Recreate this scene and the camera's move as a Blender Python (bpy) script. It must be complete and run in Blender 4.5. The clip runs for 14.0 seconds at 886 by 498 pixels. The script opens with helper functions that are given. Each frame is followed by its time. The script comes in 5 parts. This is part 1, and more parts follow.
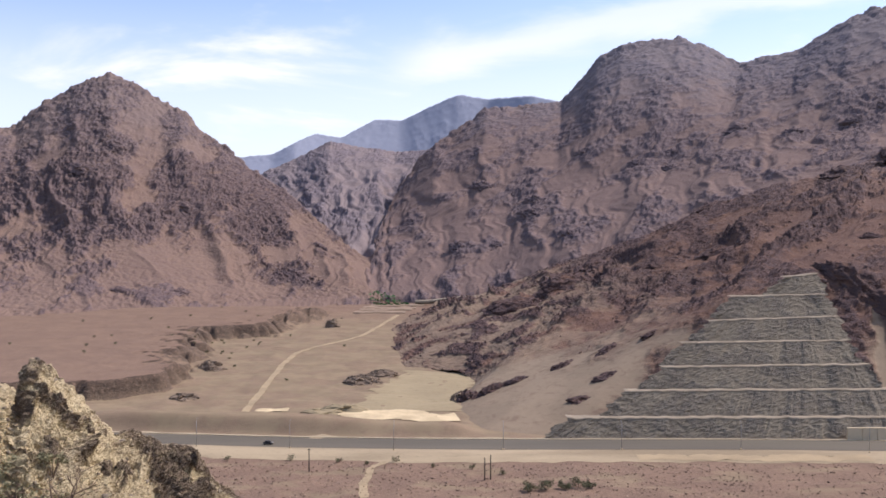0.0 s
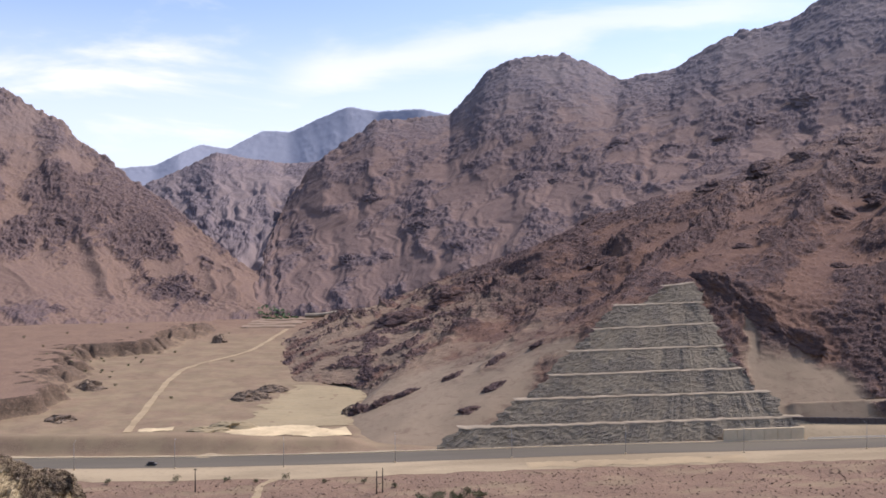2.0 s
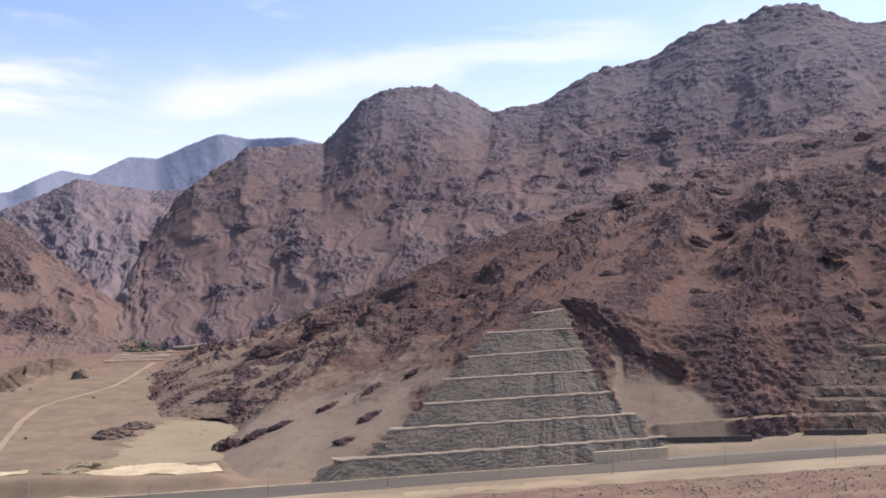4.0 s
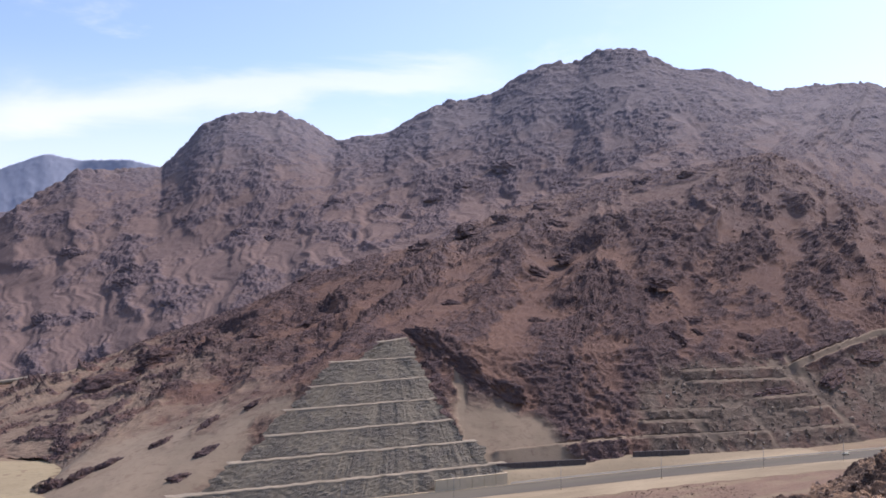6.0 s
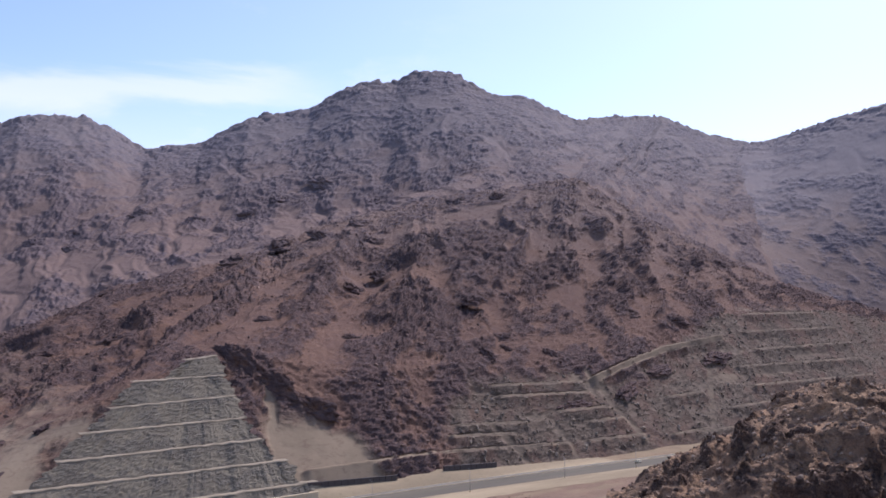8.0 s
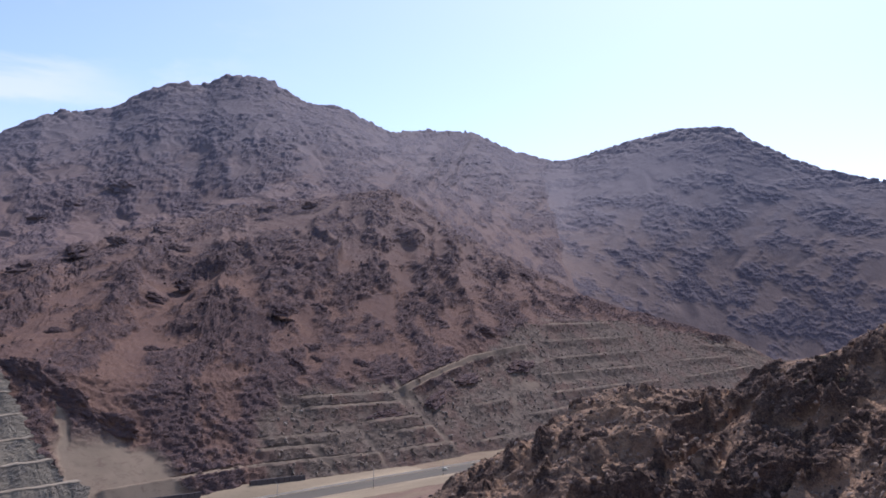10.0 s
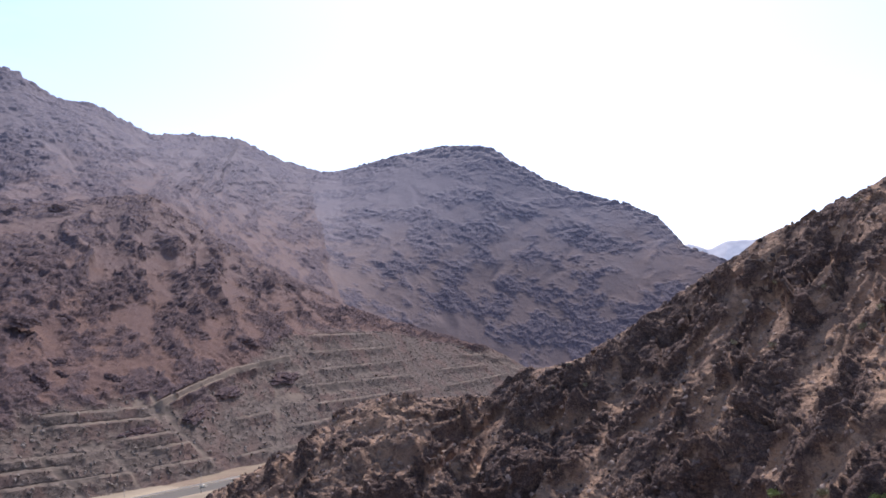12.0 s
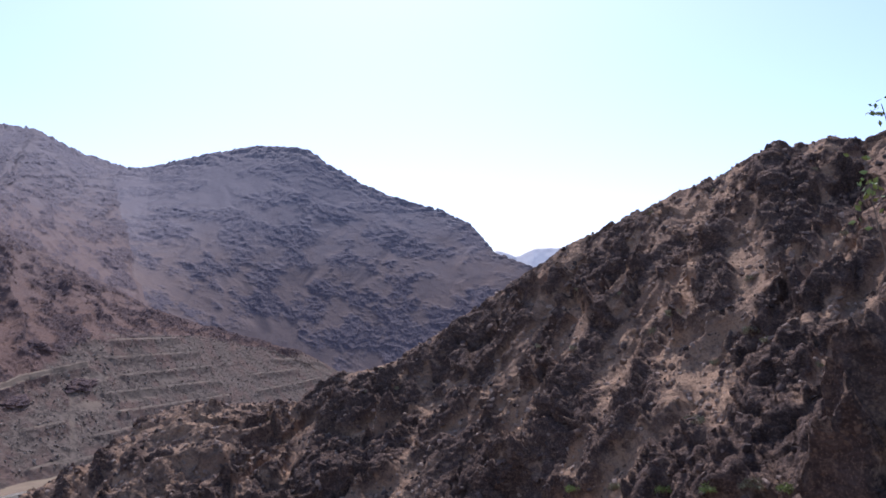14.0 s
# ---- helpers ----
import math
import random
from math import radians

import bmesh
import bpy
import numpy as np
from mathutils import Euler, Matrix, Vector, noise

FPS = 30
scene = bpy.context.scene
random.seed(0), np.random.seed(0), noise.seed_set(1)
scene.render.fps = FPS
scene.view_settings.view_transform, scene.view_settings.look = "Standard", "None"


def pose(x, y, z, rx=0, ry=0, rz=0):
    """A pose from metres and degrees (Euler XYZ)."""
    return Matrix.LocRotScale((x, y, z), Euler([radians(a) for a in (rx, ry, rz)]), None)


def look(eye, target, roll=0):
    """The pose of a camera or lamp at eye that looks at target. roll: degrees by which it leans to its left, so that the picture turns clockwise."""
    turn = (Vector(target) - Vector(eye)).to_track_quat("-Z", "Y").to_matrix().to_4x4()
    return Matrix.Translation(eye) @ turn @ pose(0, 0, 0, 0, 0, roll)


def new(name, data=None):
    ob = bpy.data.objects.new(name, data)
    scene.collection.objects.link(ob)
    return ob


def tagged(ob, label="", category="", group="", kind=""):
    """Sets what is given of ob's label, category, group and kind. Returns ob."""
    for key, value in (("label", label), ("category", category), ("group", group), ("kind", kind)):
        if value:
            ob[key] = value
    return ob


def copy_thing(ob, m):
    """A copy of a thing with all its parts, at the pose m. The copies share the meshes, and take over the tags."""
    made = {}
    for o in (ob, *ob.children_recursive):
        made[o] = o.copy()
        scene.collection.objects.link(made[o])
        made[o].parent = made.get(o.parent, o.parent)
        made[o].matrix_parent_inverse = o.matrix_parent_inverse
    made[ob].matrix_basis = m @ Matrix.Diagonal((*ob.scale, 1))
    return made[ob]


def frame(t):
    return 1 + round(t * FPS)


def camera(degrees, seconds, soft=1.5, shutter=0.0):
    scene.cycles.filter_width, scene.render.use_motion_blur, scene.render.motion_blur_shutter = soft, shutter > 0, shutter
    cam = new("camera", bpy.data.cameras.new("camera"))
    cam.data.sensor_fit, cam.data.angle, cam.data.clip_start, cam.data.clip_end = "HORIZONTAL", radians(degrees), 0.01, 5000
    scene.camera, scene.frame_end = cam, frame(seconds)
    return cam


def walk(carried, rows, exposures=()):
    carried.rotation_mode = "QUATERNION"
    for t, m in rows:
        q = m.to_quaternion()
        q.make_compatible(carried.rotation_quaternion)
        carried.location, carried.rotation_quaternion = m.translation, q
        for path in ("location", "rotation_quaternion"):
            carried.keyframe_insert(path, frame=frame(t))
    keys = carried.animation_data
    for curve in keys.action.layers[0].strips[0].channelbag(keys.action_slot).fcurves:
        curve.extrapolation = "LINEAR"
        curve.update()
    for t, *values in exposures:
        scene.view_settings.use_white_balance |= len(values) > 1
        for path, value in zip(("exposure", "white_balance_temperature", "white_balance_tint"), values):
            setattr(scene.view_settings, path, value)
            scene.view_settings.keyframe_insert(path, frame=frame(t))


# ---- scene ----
cam = camera(53.5, 14.0, 1.7)
EYE = 100.0  # eye height above the road
ROWS = [
    (0.0, 0.000, 0.000, 88.500, -0.000, 0.000),
    (0.5, 0.010, -0.000, 88.719, -0.088, -1.980),
    (1.0, 0.019, -0.001, 88.848, -0.348, -3.567),
    (1.5, 0.028, -0.001, 89.250, 0.048, -5.303),
    (2.0, 0.037, -0.002, 89.282, 0.236, -7.125),
    (2.5, 0.049, -0.004, 89.325, 0.089, -9.378),
    (3.0, 0.060, -0.006, 89.895, 0.185, -11.523),
    (5.5, 0.114, -0.022, 92.653, 0.647, -22.256),
    (6.0, 0.129, -0.029, 92.913, 0.368, -25.400),
    (6.5, 0.141, -0.035, 92.609, -0.386, -28.075),
    (7.0, 0.156, -0.044, 93.000, -0.251, -31.303),
    (9.5, 0.217, -0.093, 94.553, 0.007, -46.273),
    (10.0, 0.229, -0.106, 94.599, 0.111, -49.619),
    (10.5, 0.240, -0.120, 94.834, 0.464, -53.184),
    (11.0, 0.252, -0.138, 95.363, 0.663, -57.204),
    (11.5, 0.263, -0.156, 95.224, 0.454, -61.185),
    (12.0, 0.271, -0.172, 95.245, 0.350, -64.766),
    (12.5, 0.278, -0.188, 95.405, 0.567, -68.108),
    (13.0, 0.284, -0.204, 95.541, 0.528, -71.365),
    (13.5, 0.289, -0.219, 95.679, 0.133, -74.267),
    (14.0, 0.292, -0.232, 95.442, 0.313, -76.819),
]
LIGHTNESS = [(0.0, 0.61, 6250, 20), (3.0, 0.60, 6200, 21), (6.5, 0.6, 5980, 22), (9.5, 0.41, 5700, 22), (11.0, 0.40, 5670, 22), (11.5, 0.7, 5800, 22), (12.0, 0.8, 5780, 22),
             (12.6, 0.58, 5600, 22), (14.0, 0.54, 5500, 22)]
walk(cam, [(t, pose(x, y, EYE, rx, ry, rz)) for t, x, y, rx, ry, rz in ROWS], LIGHTNESS)

# ---- light ----
SUN_AZ, SUN_EL = radians(72), radians(50)  # bearing clockwise from +y, elevation
world = bpy.data.worlds.new("sky")
scene.world = world
world.use_nodes = True
wt = world.node_tree
wt.nodes.clear()


def node(tree, kind, **values):
    n = tree.nodes.new(kind)
    for key, value in values.items():
        if key in n.inputs:
            n.inputs[key].default_value = value
        else:
            setattr(n, key, value)
    return n


def math_node(tree, op, a, b=0.0):
    n = tree.nodes.new("ShaderNodeMath")
    n.operation = op
    for socket, v in zip(n.inputs, (a, b)):
        if isinstance(v, (int, float)):
            socket.default_value = v
        else:
            tree.links.new(v, socket)
    return n.outputs[0]


def mix_color(tree, fac, a, b, mode="MIX"):
    n = tree.nodes.new("ShaderNodeMix")
    n.data_type, n.blend_type = "RGBA", mode
    for socket, v in ((n.inputs[0], fac), (n.inputs[6], a), (n.inputs[7], b)):
        if isinstance(v, (int, float)):
            socket.default_value = v
        elif isinstance(v, tuple):
            socket.default_value = (*v, 1)
        else:
            tree.links.new(v, socket)
    return n.outputs[2]


def remap(tree, v, a, b, c=0.0, d=1.0):
    n = tree.nodes.new("ShaderNodeMapRange")
    n.interpolation_type = "SMOOTHSTEP"
    tree.links.new(v, n.inputs[0])
    for i, value in zip((1, 2, 3, 4), (a, b, c, d)):
        n.inputs[i].default_value = value
    return n.outputs[0]


def noise_node(tree, coord, scale, detail=4.0, rough=0.55, distortion=0.0, stretch=None):
    if stretch:
        m = tree.nodes.new("ShaderNodeMapping")
        m.inputs["Scale"].default_value = stretch
        tree.links.new(coord, m.inputs[0])
        coord = m.outputs[0]
    n = node(tree, "ShaderNodeTexNoise", Scale=scale, Detail=detail, Roughness=rough, Distortion=distortion)
    tree.links.new(coord, n.inputs["Vector"])
    return n.outputs[0]


sky = node(wt, "ShaderNodeTexSky", sky_type="NISHITA", sun_disc=False, sun_elevation=SUN_EL, sun_rotation=SUN_AZ,
           altitude=600, air_density=1.0, dust_density=1.6, ozone_density=1.0)
coord = wt.nodes.new("ShaderNodeTexCoord").outputs["Generated"]
sep = wt.nodes.new("ShaderNodeSeparateXYZ")
wt.links.new(coord, sep.inputs[0])
puffs = noise_node(wt, coord, 3.6, 7, 0.55, 0.4, (1, 1, 3.6))
band = noise_node(wt, coord, 1.3, 2, 0.5, 0, (1, 1, 2.5))
cover = math_node(wt, "MULTIPLY", remap(wt, puffs, 0.53, 0.74), remap(wt, band, 0.4, 0.6))
cover = math_node(wt, "MULTIPLY", cover, remap(wt, sep.outputs[0], 0.75, 0.35))
low = math_node(wt, "MULTIPLY", remap(wt, sep.outputs[2], 0.27, 0.12), remap(wt, sep.outputs[0], 0.75, 0.2, 0.0, 0.4))
cover = math_node(wt, "ADD", math_node(wt, "MULTIPLY", cover, 0.8), low)
# a long soft bank of cloud that climbs to the east above the ridge
line = math_node(wt, "SUBTRACT", sep.outputs[2], math_node(wt, "ADD", math_node(wt, "MULTIPLY", sep.outputs[0], 0.115), 0.188))
line = math_node(wt, "ADD", line, math_node(wt, "MULTIPLY", math_node(wt, "SUBTRACT", puffs, 0.5), 0.14))
bank_of = math_node(wt, "MULTIPLY", remap(wt, math_node(wt, "ABSOLUTE", line), 0.034, 0.004), remap(wt, sep.outputs[1], 0.0, 0.3))
bank_of = math_node(wt, "MULTIPLY", bank_of, math_node(wt, "MULTIPLY", remap(wt, sep.outputs[0], -0.08, 0.0), remap(wt, sep.outputs[0], 0.52, 0.40)))
cover = math_node(wt, "ADD", cover, math_node(wt, "MULTIPLY", bank_of, 0.5))
cover = math_node(wt, "MINIMUM", cover, 0.85)
bg = node(wt, "ShaderNodeBackground", Strength=0.13)
wt.links.new(mix_color(wt, cover, sky.outputs[0], (5.7, 5.8, 6.4)), bg.inputs[0])
wt.links.new(bg.outputs[0], wt.nodes.new("ShaderNodeOutputWorld").inputs[0])

sun = new("sun", bpy.data.lights.new("sun", "SUN"))
sun.data.energy, sun.data.angle, sun.data.color = 3.2, radians(0.5), (1.0, 0.93, 0.84)
sun_way = Vector((math.sin(SUN_AZ) * math.cos(SUN_EL), math.cos(SUN_AZ) * math.cos(SUN_EL), math.sin(SUN_EL)))
sun.matrix_world = look(sun_way * 3000, (0, 0, 0))


# ---- noise and meshes ----
GRADS = np.array([(1, 1, 0), (-1, 1, 0), (1, -1, 0), (-1, -1, 0), (1, 0, 1), (-1, 0, 1), (1, 0, -1), (-1, 0, -1),
                  (0, 1, 1), (0, -1, 1), (0, 1, -1), (0, -1, -1), (1, 1, 0), (-1, 1, 0), (0, -1, 1), (0, -1, -1)], np.float32)


def grain(p, seed=0):
    """Gradient noise of points (n, 3), about -1 to 1."""
    p = np.asarray(p, np.float32)
    base = np.floor(p)
    f = p - base
    i = base.astype(np.int64).astype(np.uint32)
    w = f * f * f * (f * (f * 6 - 15) + 10)
    total = np.zeros(p.shape[:-1], np.float32)
    for dx in (0, 1):
        for dy in (0, 1):
            for dz in (0, 1):
                h = (i[..., 0] + np.uint32(dx)) * np.uint32(374761393) + (i[..., 1] + np.uint32(dy)) * np.uint32(668265263)
                h += (i[..., 2] + np.uint32(dz)) * np.uint32(2246822519) + np.uint32(seed * 3266489 + 977)
                h = (h ^ (h >> np.uint32(13))) * np.uint32(1274126177)
                h ^= h >> np.uint32(16)
                g = GRADS[h & np.uint32(15)]
                dot = g[..., 0] * (f[..., 0] - dx) + g[..., 1] * (f[..., 1] - dy) + g[..., 2] * (f[..., 2] - dz)
                wx = w[..., 0] if dx else 1 - w[..., 0]
                wy = w[..., 1] if dy else 1 - w[..., 1]
                wz = w[..., 2] if dz else 1 - w[..., 2]
                total += dot * wx * wy * wz
    return total


def fbm(p, octaves, seed=0, gain=0.5):
    p, total, amp = np.asarray(p, np.float32), 0.0, 1.0
    for k in range(octaves):
        total = total + amp * grain(p, seed + k)
        p, amp = p * 2.03 + 7.1, amp * gain
    return total


def ridged(p, octaves, seed=0, gain=0.5):
    p, total, amp, carry = np.asarray(p, np.float32), 0.0, 1.0, 1.0
    for k in range(octaves):
        n = 1 - np.abs(grain(p, seed + k)) * 1.6
        n = n * n * carry
        carry = np.clip(n * 1.6, 0, 1)
        total = total + amp * n
        p, amp = p * 2.07 + 3.7, amp * gain
    return total


def blocks(p, seed=0):
    """Broken rock: each nearest cell has a height and a tilted facet of its own; about -1 to 1."""
    p = np.asarray(p, np.float32)
    p = p + grain(p * 1.7, seed + 1)[..., None] * np.array((0.3, -0.24, 0.2), np.float32)
    base = np.floor(p - 0.5)
    best = np.full(p.shape[:-1], 1e9, np.float32)
    out = np.zeros(p.shape[:-1], np.float32)
    for dx in (0, 1):
        for dy in (0, 1):
            for dz in (0, 1):
                c = base + np.array((dx, dy, dz), np.float32)
                i = c.astype(np.int64).astype(np.uint32)
                h = i[..., 0] * np.uint32(374761393) + i[..., 1] * np.uint32(668265263) + i[..., 2] * np.uint32(2246822519) + np.uint32(seed * 3266489 + 977)
                h = (h ^ (h >> np.uint32(13))) * np.uint32(1274126177)
                h ^= h >> np.uint32(16)
                r = np.stack([(h >> np.uint32(k)) & np.uint32(255) for k in (0, 8, 16)], -1).astype(np.float32) / 255 - 0.5
                d = p - (c + 0.5 + 0.7 * r)
                far = (d * d).sum(-1)
                near = far < best
                best = np.where(near, far, best)
                out = np.where(near, 1.1 * r[..., 0] + (d * r[..., [1, 2, 0]]).sum(-1) * 1.8 + 0.35 - far * 0.5, out)
    return out


def step(v, a, b):
    t = np.clip((v - a) / (b - a), 0, 1)
    return t * t * (3 - 2 * t)


def grid_mesh(name, p, material, attrs=None, smooth=True):
    """A mesh object from a grid of points (rows, columns, 3)."""
    nv, nu = p.shape[:2]
    mesh = bpy.data.meshes.new(name)
    k = np.arange(nv * nu, dtype=np.int32).reshape(nv, nu)
    faces = np.stack([k[:-1, :-1], k[:-1, 1:], k[1:, 1:], k[1:, :-1]], -1).reshape(-1, 4)
    if np.cross(p[:-1, 1:] - p[:-1, :-1], p[1:, :-1] - p[:-1, :-1])[..., 2].mean() < 0:
        faces = faces[:, ::-1]
    mesh.vertices.add(nv * nu)
    mesh.vertices.foreach_set("co", np.ascontiguousarray(p, np.float32).ravel())
    mesh.loops.add(faces.size)
    mesh.loops.foreach_set("vertex_index", faces.ravel())
    mesh.polygons.add(len(faces))
    mesh.polygons.foreach_set("loop_start", np.arange(0, faces.size, 4, dtype=np.int32))
    mesh.polygons.foreach_set("use_smooth", np.full(len(faces), smooth))
    mesh.update(calc_edges=True)
    for key, values in (attrs or {}).items():
        mesh.attributes.new(key, "FLOAT", "POINT").data.foreach_set("value", np.ascontiguousarray(values, np.float32).ravel())
    mesh.materials.append(material)
    return new(name, mesh)


def normals(p):
    n = np.cross(np.gradient(p, axis=1), np.gradient(p, axis=0))
    n /= np.linalg.norm(n, axis=-1, keepdims=True) + 1e-9
    return n * np.where(n[..., 2:3].mean() < 0, -1, 1)


def resample(row, n, bearing=False, soft=0.0, even=False):
    """A control line with n steps, even by its length, by its bearing from the lookout, or by its points."""
    row = np.array(row, float)
    if even:
        s = np.arange(len(row), dtype=float)
    elif bearing:
        s = np.unwrap(np.arctan2(row[:, 0], row[:, 1]))
    else:
        s = np.r_[0, np.cumsum(np.linalg.norm(np.diff(row, axis=0), axis=1))]
    at = np.linspace(s[0], s[-1], n)
    out = np.stack([np.interp(at, s, row[:, k]) for k in range(3)], 1)
    width = int(n * soft)
    if width > 1:
        pad = np.pad(out, ((width, width), (0, 0)), "edge")
        kernel = np.hanning(2 * width + 1)
        out = np.stack([np.convolve(pad[:, k], kernel / kernel.sum(), "valid") for k in range(3)], 1)
    return out


def loft(lines, steps, n, bearing=True, softs=None, passes=3, even=False):
    """A slope stretched through control lines, from the crest down; rows, columns, 3."""
    lines = [resample(r, n, bearing, s, even) for r, s in zip(lines, softs or [0.01, 0.003] + [0.03] * (len(lines) - 2))]
    rows = [lines[0][None]]
    for a, b, k in zip(lines, lines[1:], steps):
        t = np.linspace(0, 1, k + 1)[1:, None, None]
        rows.append(a + (b - a) * t)
    p = np.concatenate(rows)
    crest = p[steps[0]].copy()
    for _ in range(passes):
        p[1:-1] = (p[:-2] + 2 * p[1:-1] + p[2:]) / 4
        p[steps[0]] = crest
    return p


def behind(crest, foot, back, drop):
    """A control line behind a crest, to close the mountain's far side."""
    a, b = resample(crest, 24, True), resample(foot, 24, True)
    d = a[:, :2] - b[:, :2]
    d /= np.linalg.norm(d, axis=1, keepdims=True)
    return np.c_[a[:, :2] + d * back, a[:, 2] - drop]


# ---- materials ----
def material(name):
    m = bpy.data.materials.new(name)
    m.use_nodes = True
    t = m.node_tree
    return m, t, t.nodes["Principled BSDF"], t.nodes.new("ShaderNodeTexCoord").outputs["Object"]


def bump(tree, bsdf, heights, distance, strength=1.0):
    b = node(tree, "ShaderNodeBump", Distance=distance, Strength=strength)
    tree.links.new(heights, b.inputs["Height"])
    tree.links.new(b.outputs[0], bsdf.inputs["Normal"])


def terrain(name, scree, scree2, rock, rock2, size=1.0, relief=1.0, soil=(0.30, 0.228, 0.14), quarried=(0.21, 0.19, 0.16), grit=1.0, upper=None):
    """Mountain surface: scree in two tones and bare rock in two tones by the mesh's rock attribute; graded soil by its
    soil attribute;
    upper is the paler tone of the heights, with haze put into the colour: its scree, its rock, and the heights between
    which it sets in."""
    m, t, bsdf, co = material(name)
    a = node(t, "ShaderNodeAttribute", attribute_name="rock").outputs["Fac"]
    e = node(t, "ShaderNodeAttribute", attribute_name="soil").outputs["Fac"]
    broad = noise_node(t, co, 0.012 / size, 5, 0.6)
    fine = noise_node(t, co, 0.10 / size, 8, 0.66, 0.3)
    tiny = noise_node(t, co, 0.42 / size, 5, 0.65)
    slabs = noise_node(t, co, 0.05 / size, 7, 0.68, 0.8, (1, 1, 2.4))
    cells = node(t, "ShaderNodeTexVoronoi", Scale=0.30 / size, Randomness=1.0)
    t.links.new(mix_color(t, 0.25, co, node(t, "ShaderNodeTexNoise", Scale=0.5 / size).outputs["Color"], "ADD"), cells.inputs["Vector"])
    rubble = cells.outputs["Distance"]
    s = mix_color(t, remap(t, broad, 0.38, 0.62), scree, scree2)
    s = mix_color(t, remap(t, fine, 0.5, 0.7, 0, 0.7), s, rock2)
    r = mix_color(t, remap(t, slabs, 0.38, 0.62), rock, rock2)
    r = mix_color(t, remap(t, fine, 0.52, 0.66, 0, 0.8), r, scree2)
    edge = math_node(t, "ADD", a, math_node(t, "MULTIPLY", math_node(t, "SUBTRACT", fine, 0.5), 2.2))
    c = mix_color(t, remap(t, edge, 0.2, 0.8), s, r)
    # haze over the heights, mixed into the base colour
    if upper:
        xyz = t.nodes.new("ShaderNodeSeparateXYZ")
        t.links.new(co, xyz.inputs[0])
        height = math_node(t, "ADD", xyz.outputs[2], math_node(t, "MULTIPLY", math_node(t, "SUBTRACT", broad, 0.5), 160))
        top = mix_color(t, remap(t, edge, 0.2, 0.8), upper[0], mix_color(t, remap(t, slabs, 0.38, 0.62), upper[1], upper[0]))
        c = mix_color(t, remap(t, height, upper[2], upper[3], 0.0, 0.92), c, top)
    c = mix_color(t, remap(t, tiny, 0.5, 0.72, 0.0, 0.5 * grit), c, tuple(v * 0.45 for v in rock))
    c = mix_color(t, remap(t, tiny, 0.48, 0.3, 0.0, 0.35 * grit), c, tuple(min(0.8, v * 1.35) for v in scree))
    dirt = mix_color(t, remap(t, broad, 0.4, 0.62), soil, tuple(v * 0.86 for v in soil))
    c = mix_color(t, math_node(t, "MULTIPLY", e, remap(t, slabs, 0.66, 0.5, 0.55, 0.97)), c, dirt)
    q = node(t, "ShaderNodeAttribute", attribute_name="cut").outputs["Fac"]
    grey = mix_color(t, remap(t, slabs, 0.36, 0.64), tuple(v * 0.5 for v in quarried), tuple(v * 1.3 for v in quarried))
    c = mix_color(t, math_node(t, "MULTIPLY", q, remap(t, broad, 0.36, 0.56, 0.3, 0.9)), c, grey)
    t.links.new(c, bsdf.inputs["Base Color"])
    bsdf.inputs["Roughness"].default_value = 0.95
    bsdf.inputs["Specular IOR Level"].default_value = 0.12
    h = math_node(t, "ADD", math_node(t, "MULTIPLY", slabs, math_node(t, "ADD", a, 0.3)), math_node(t, "MULTIPLY", fine, 0.6))
    h = math_node(t, "ADD", h, math_node(t, "MULTIPLY", tiny, 0.16))
    h = math_node(t, "SUBTRACT", h, math_node(t, "MULTIPLY", rubble, 0.12))
    h = math_node(t, "MULTIPLY", h, math_node(t, "SUBTRACT", 1.0, math_node(t, "MULTIPLY", e, 0.86)))
    h = math_node(t, "MULTIPLY", h, math_node(t, "SUBTRACT", 1.0, math_node(t, "MULTIPLY", q, 0.45)))
    bump(t, bsdf, h, 8.0 * size * relief)
    return m


def boulder(name, dark, pale, scale=1.0):
    """Loose boulders, each with a tone of its own between two."""
    m, t, bsdf, co = material(name)
    own = t.nodes.new("ShaderNodeNewGeometry").outputs["Random Per Island"]
    n = noise_node(t, co, 2.0 / scale, 5, 0.65)
    c = mix_color(t, own, dark, pale)
    c = mix_color(t, remap(t, n, 0.45, 0.7, 0.0, 0.6), c, tuple(v * 0.5 for v in dark))
    t.links.new(c, bsdf.inputs["Base Color"])
    bsdf.inputs["Roughness"].default_value = 0.95
    bsdf.inputs["Specular IOR Level"].default_value = 0.15
    bump(t, bsdf, n, 0.3 * scale)
    return m


def earth(name, tones, scale=0.05, relief=0.4, rough=0.95, speck=0.4, stretch=None):
    """Loose earth, sand, gravel, asphalt or concrete in two tones with specks."""
    m, t, bsdf, co = material(name)
    broad = noise_node(t, co, scale, 5, 0.6, 0.3, stretch)
    fine = noise_node(t, co, scale * 14, 5, 0.62)
    c = mix_color(t, remap(t, broad, 0.35, 0.65), tones[0], tones[1])
    c = mix_color(t, remap(t, fine, 0.5, 0.75, 0, speck), c, tuple(v * 0.35 for v in tones[0]))
    t.links.new(c, bsdf.inputs["Base Color"])
    bsdf.inputs["Roughness"].default_value = rough
    bsdf.inputs["Specular IOR Level"].default_value = 0.2
    bump(t, bsdf, math_node(t, "ADD", fine, broad), relief)
    return m


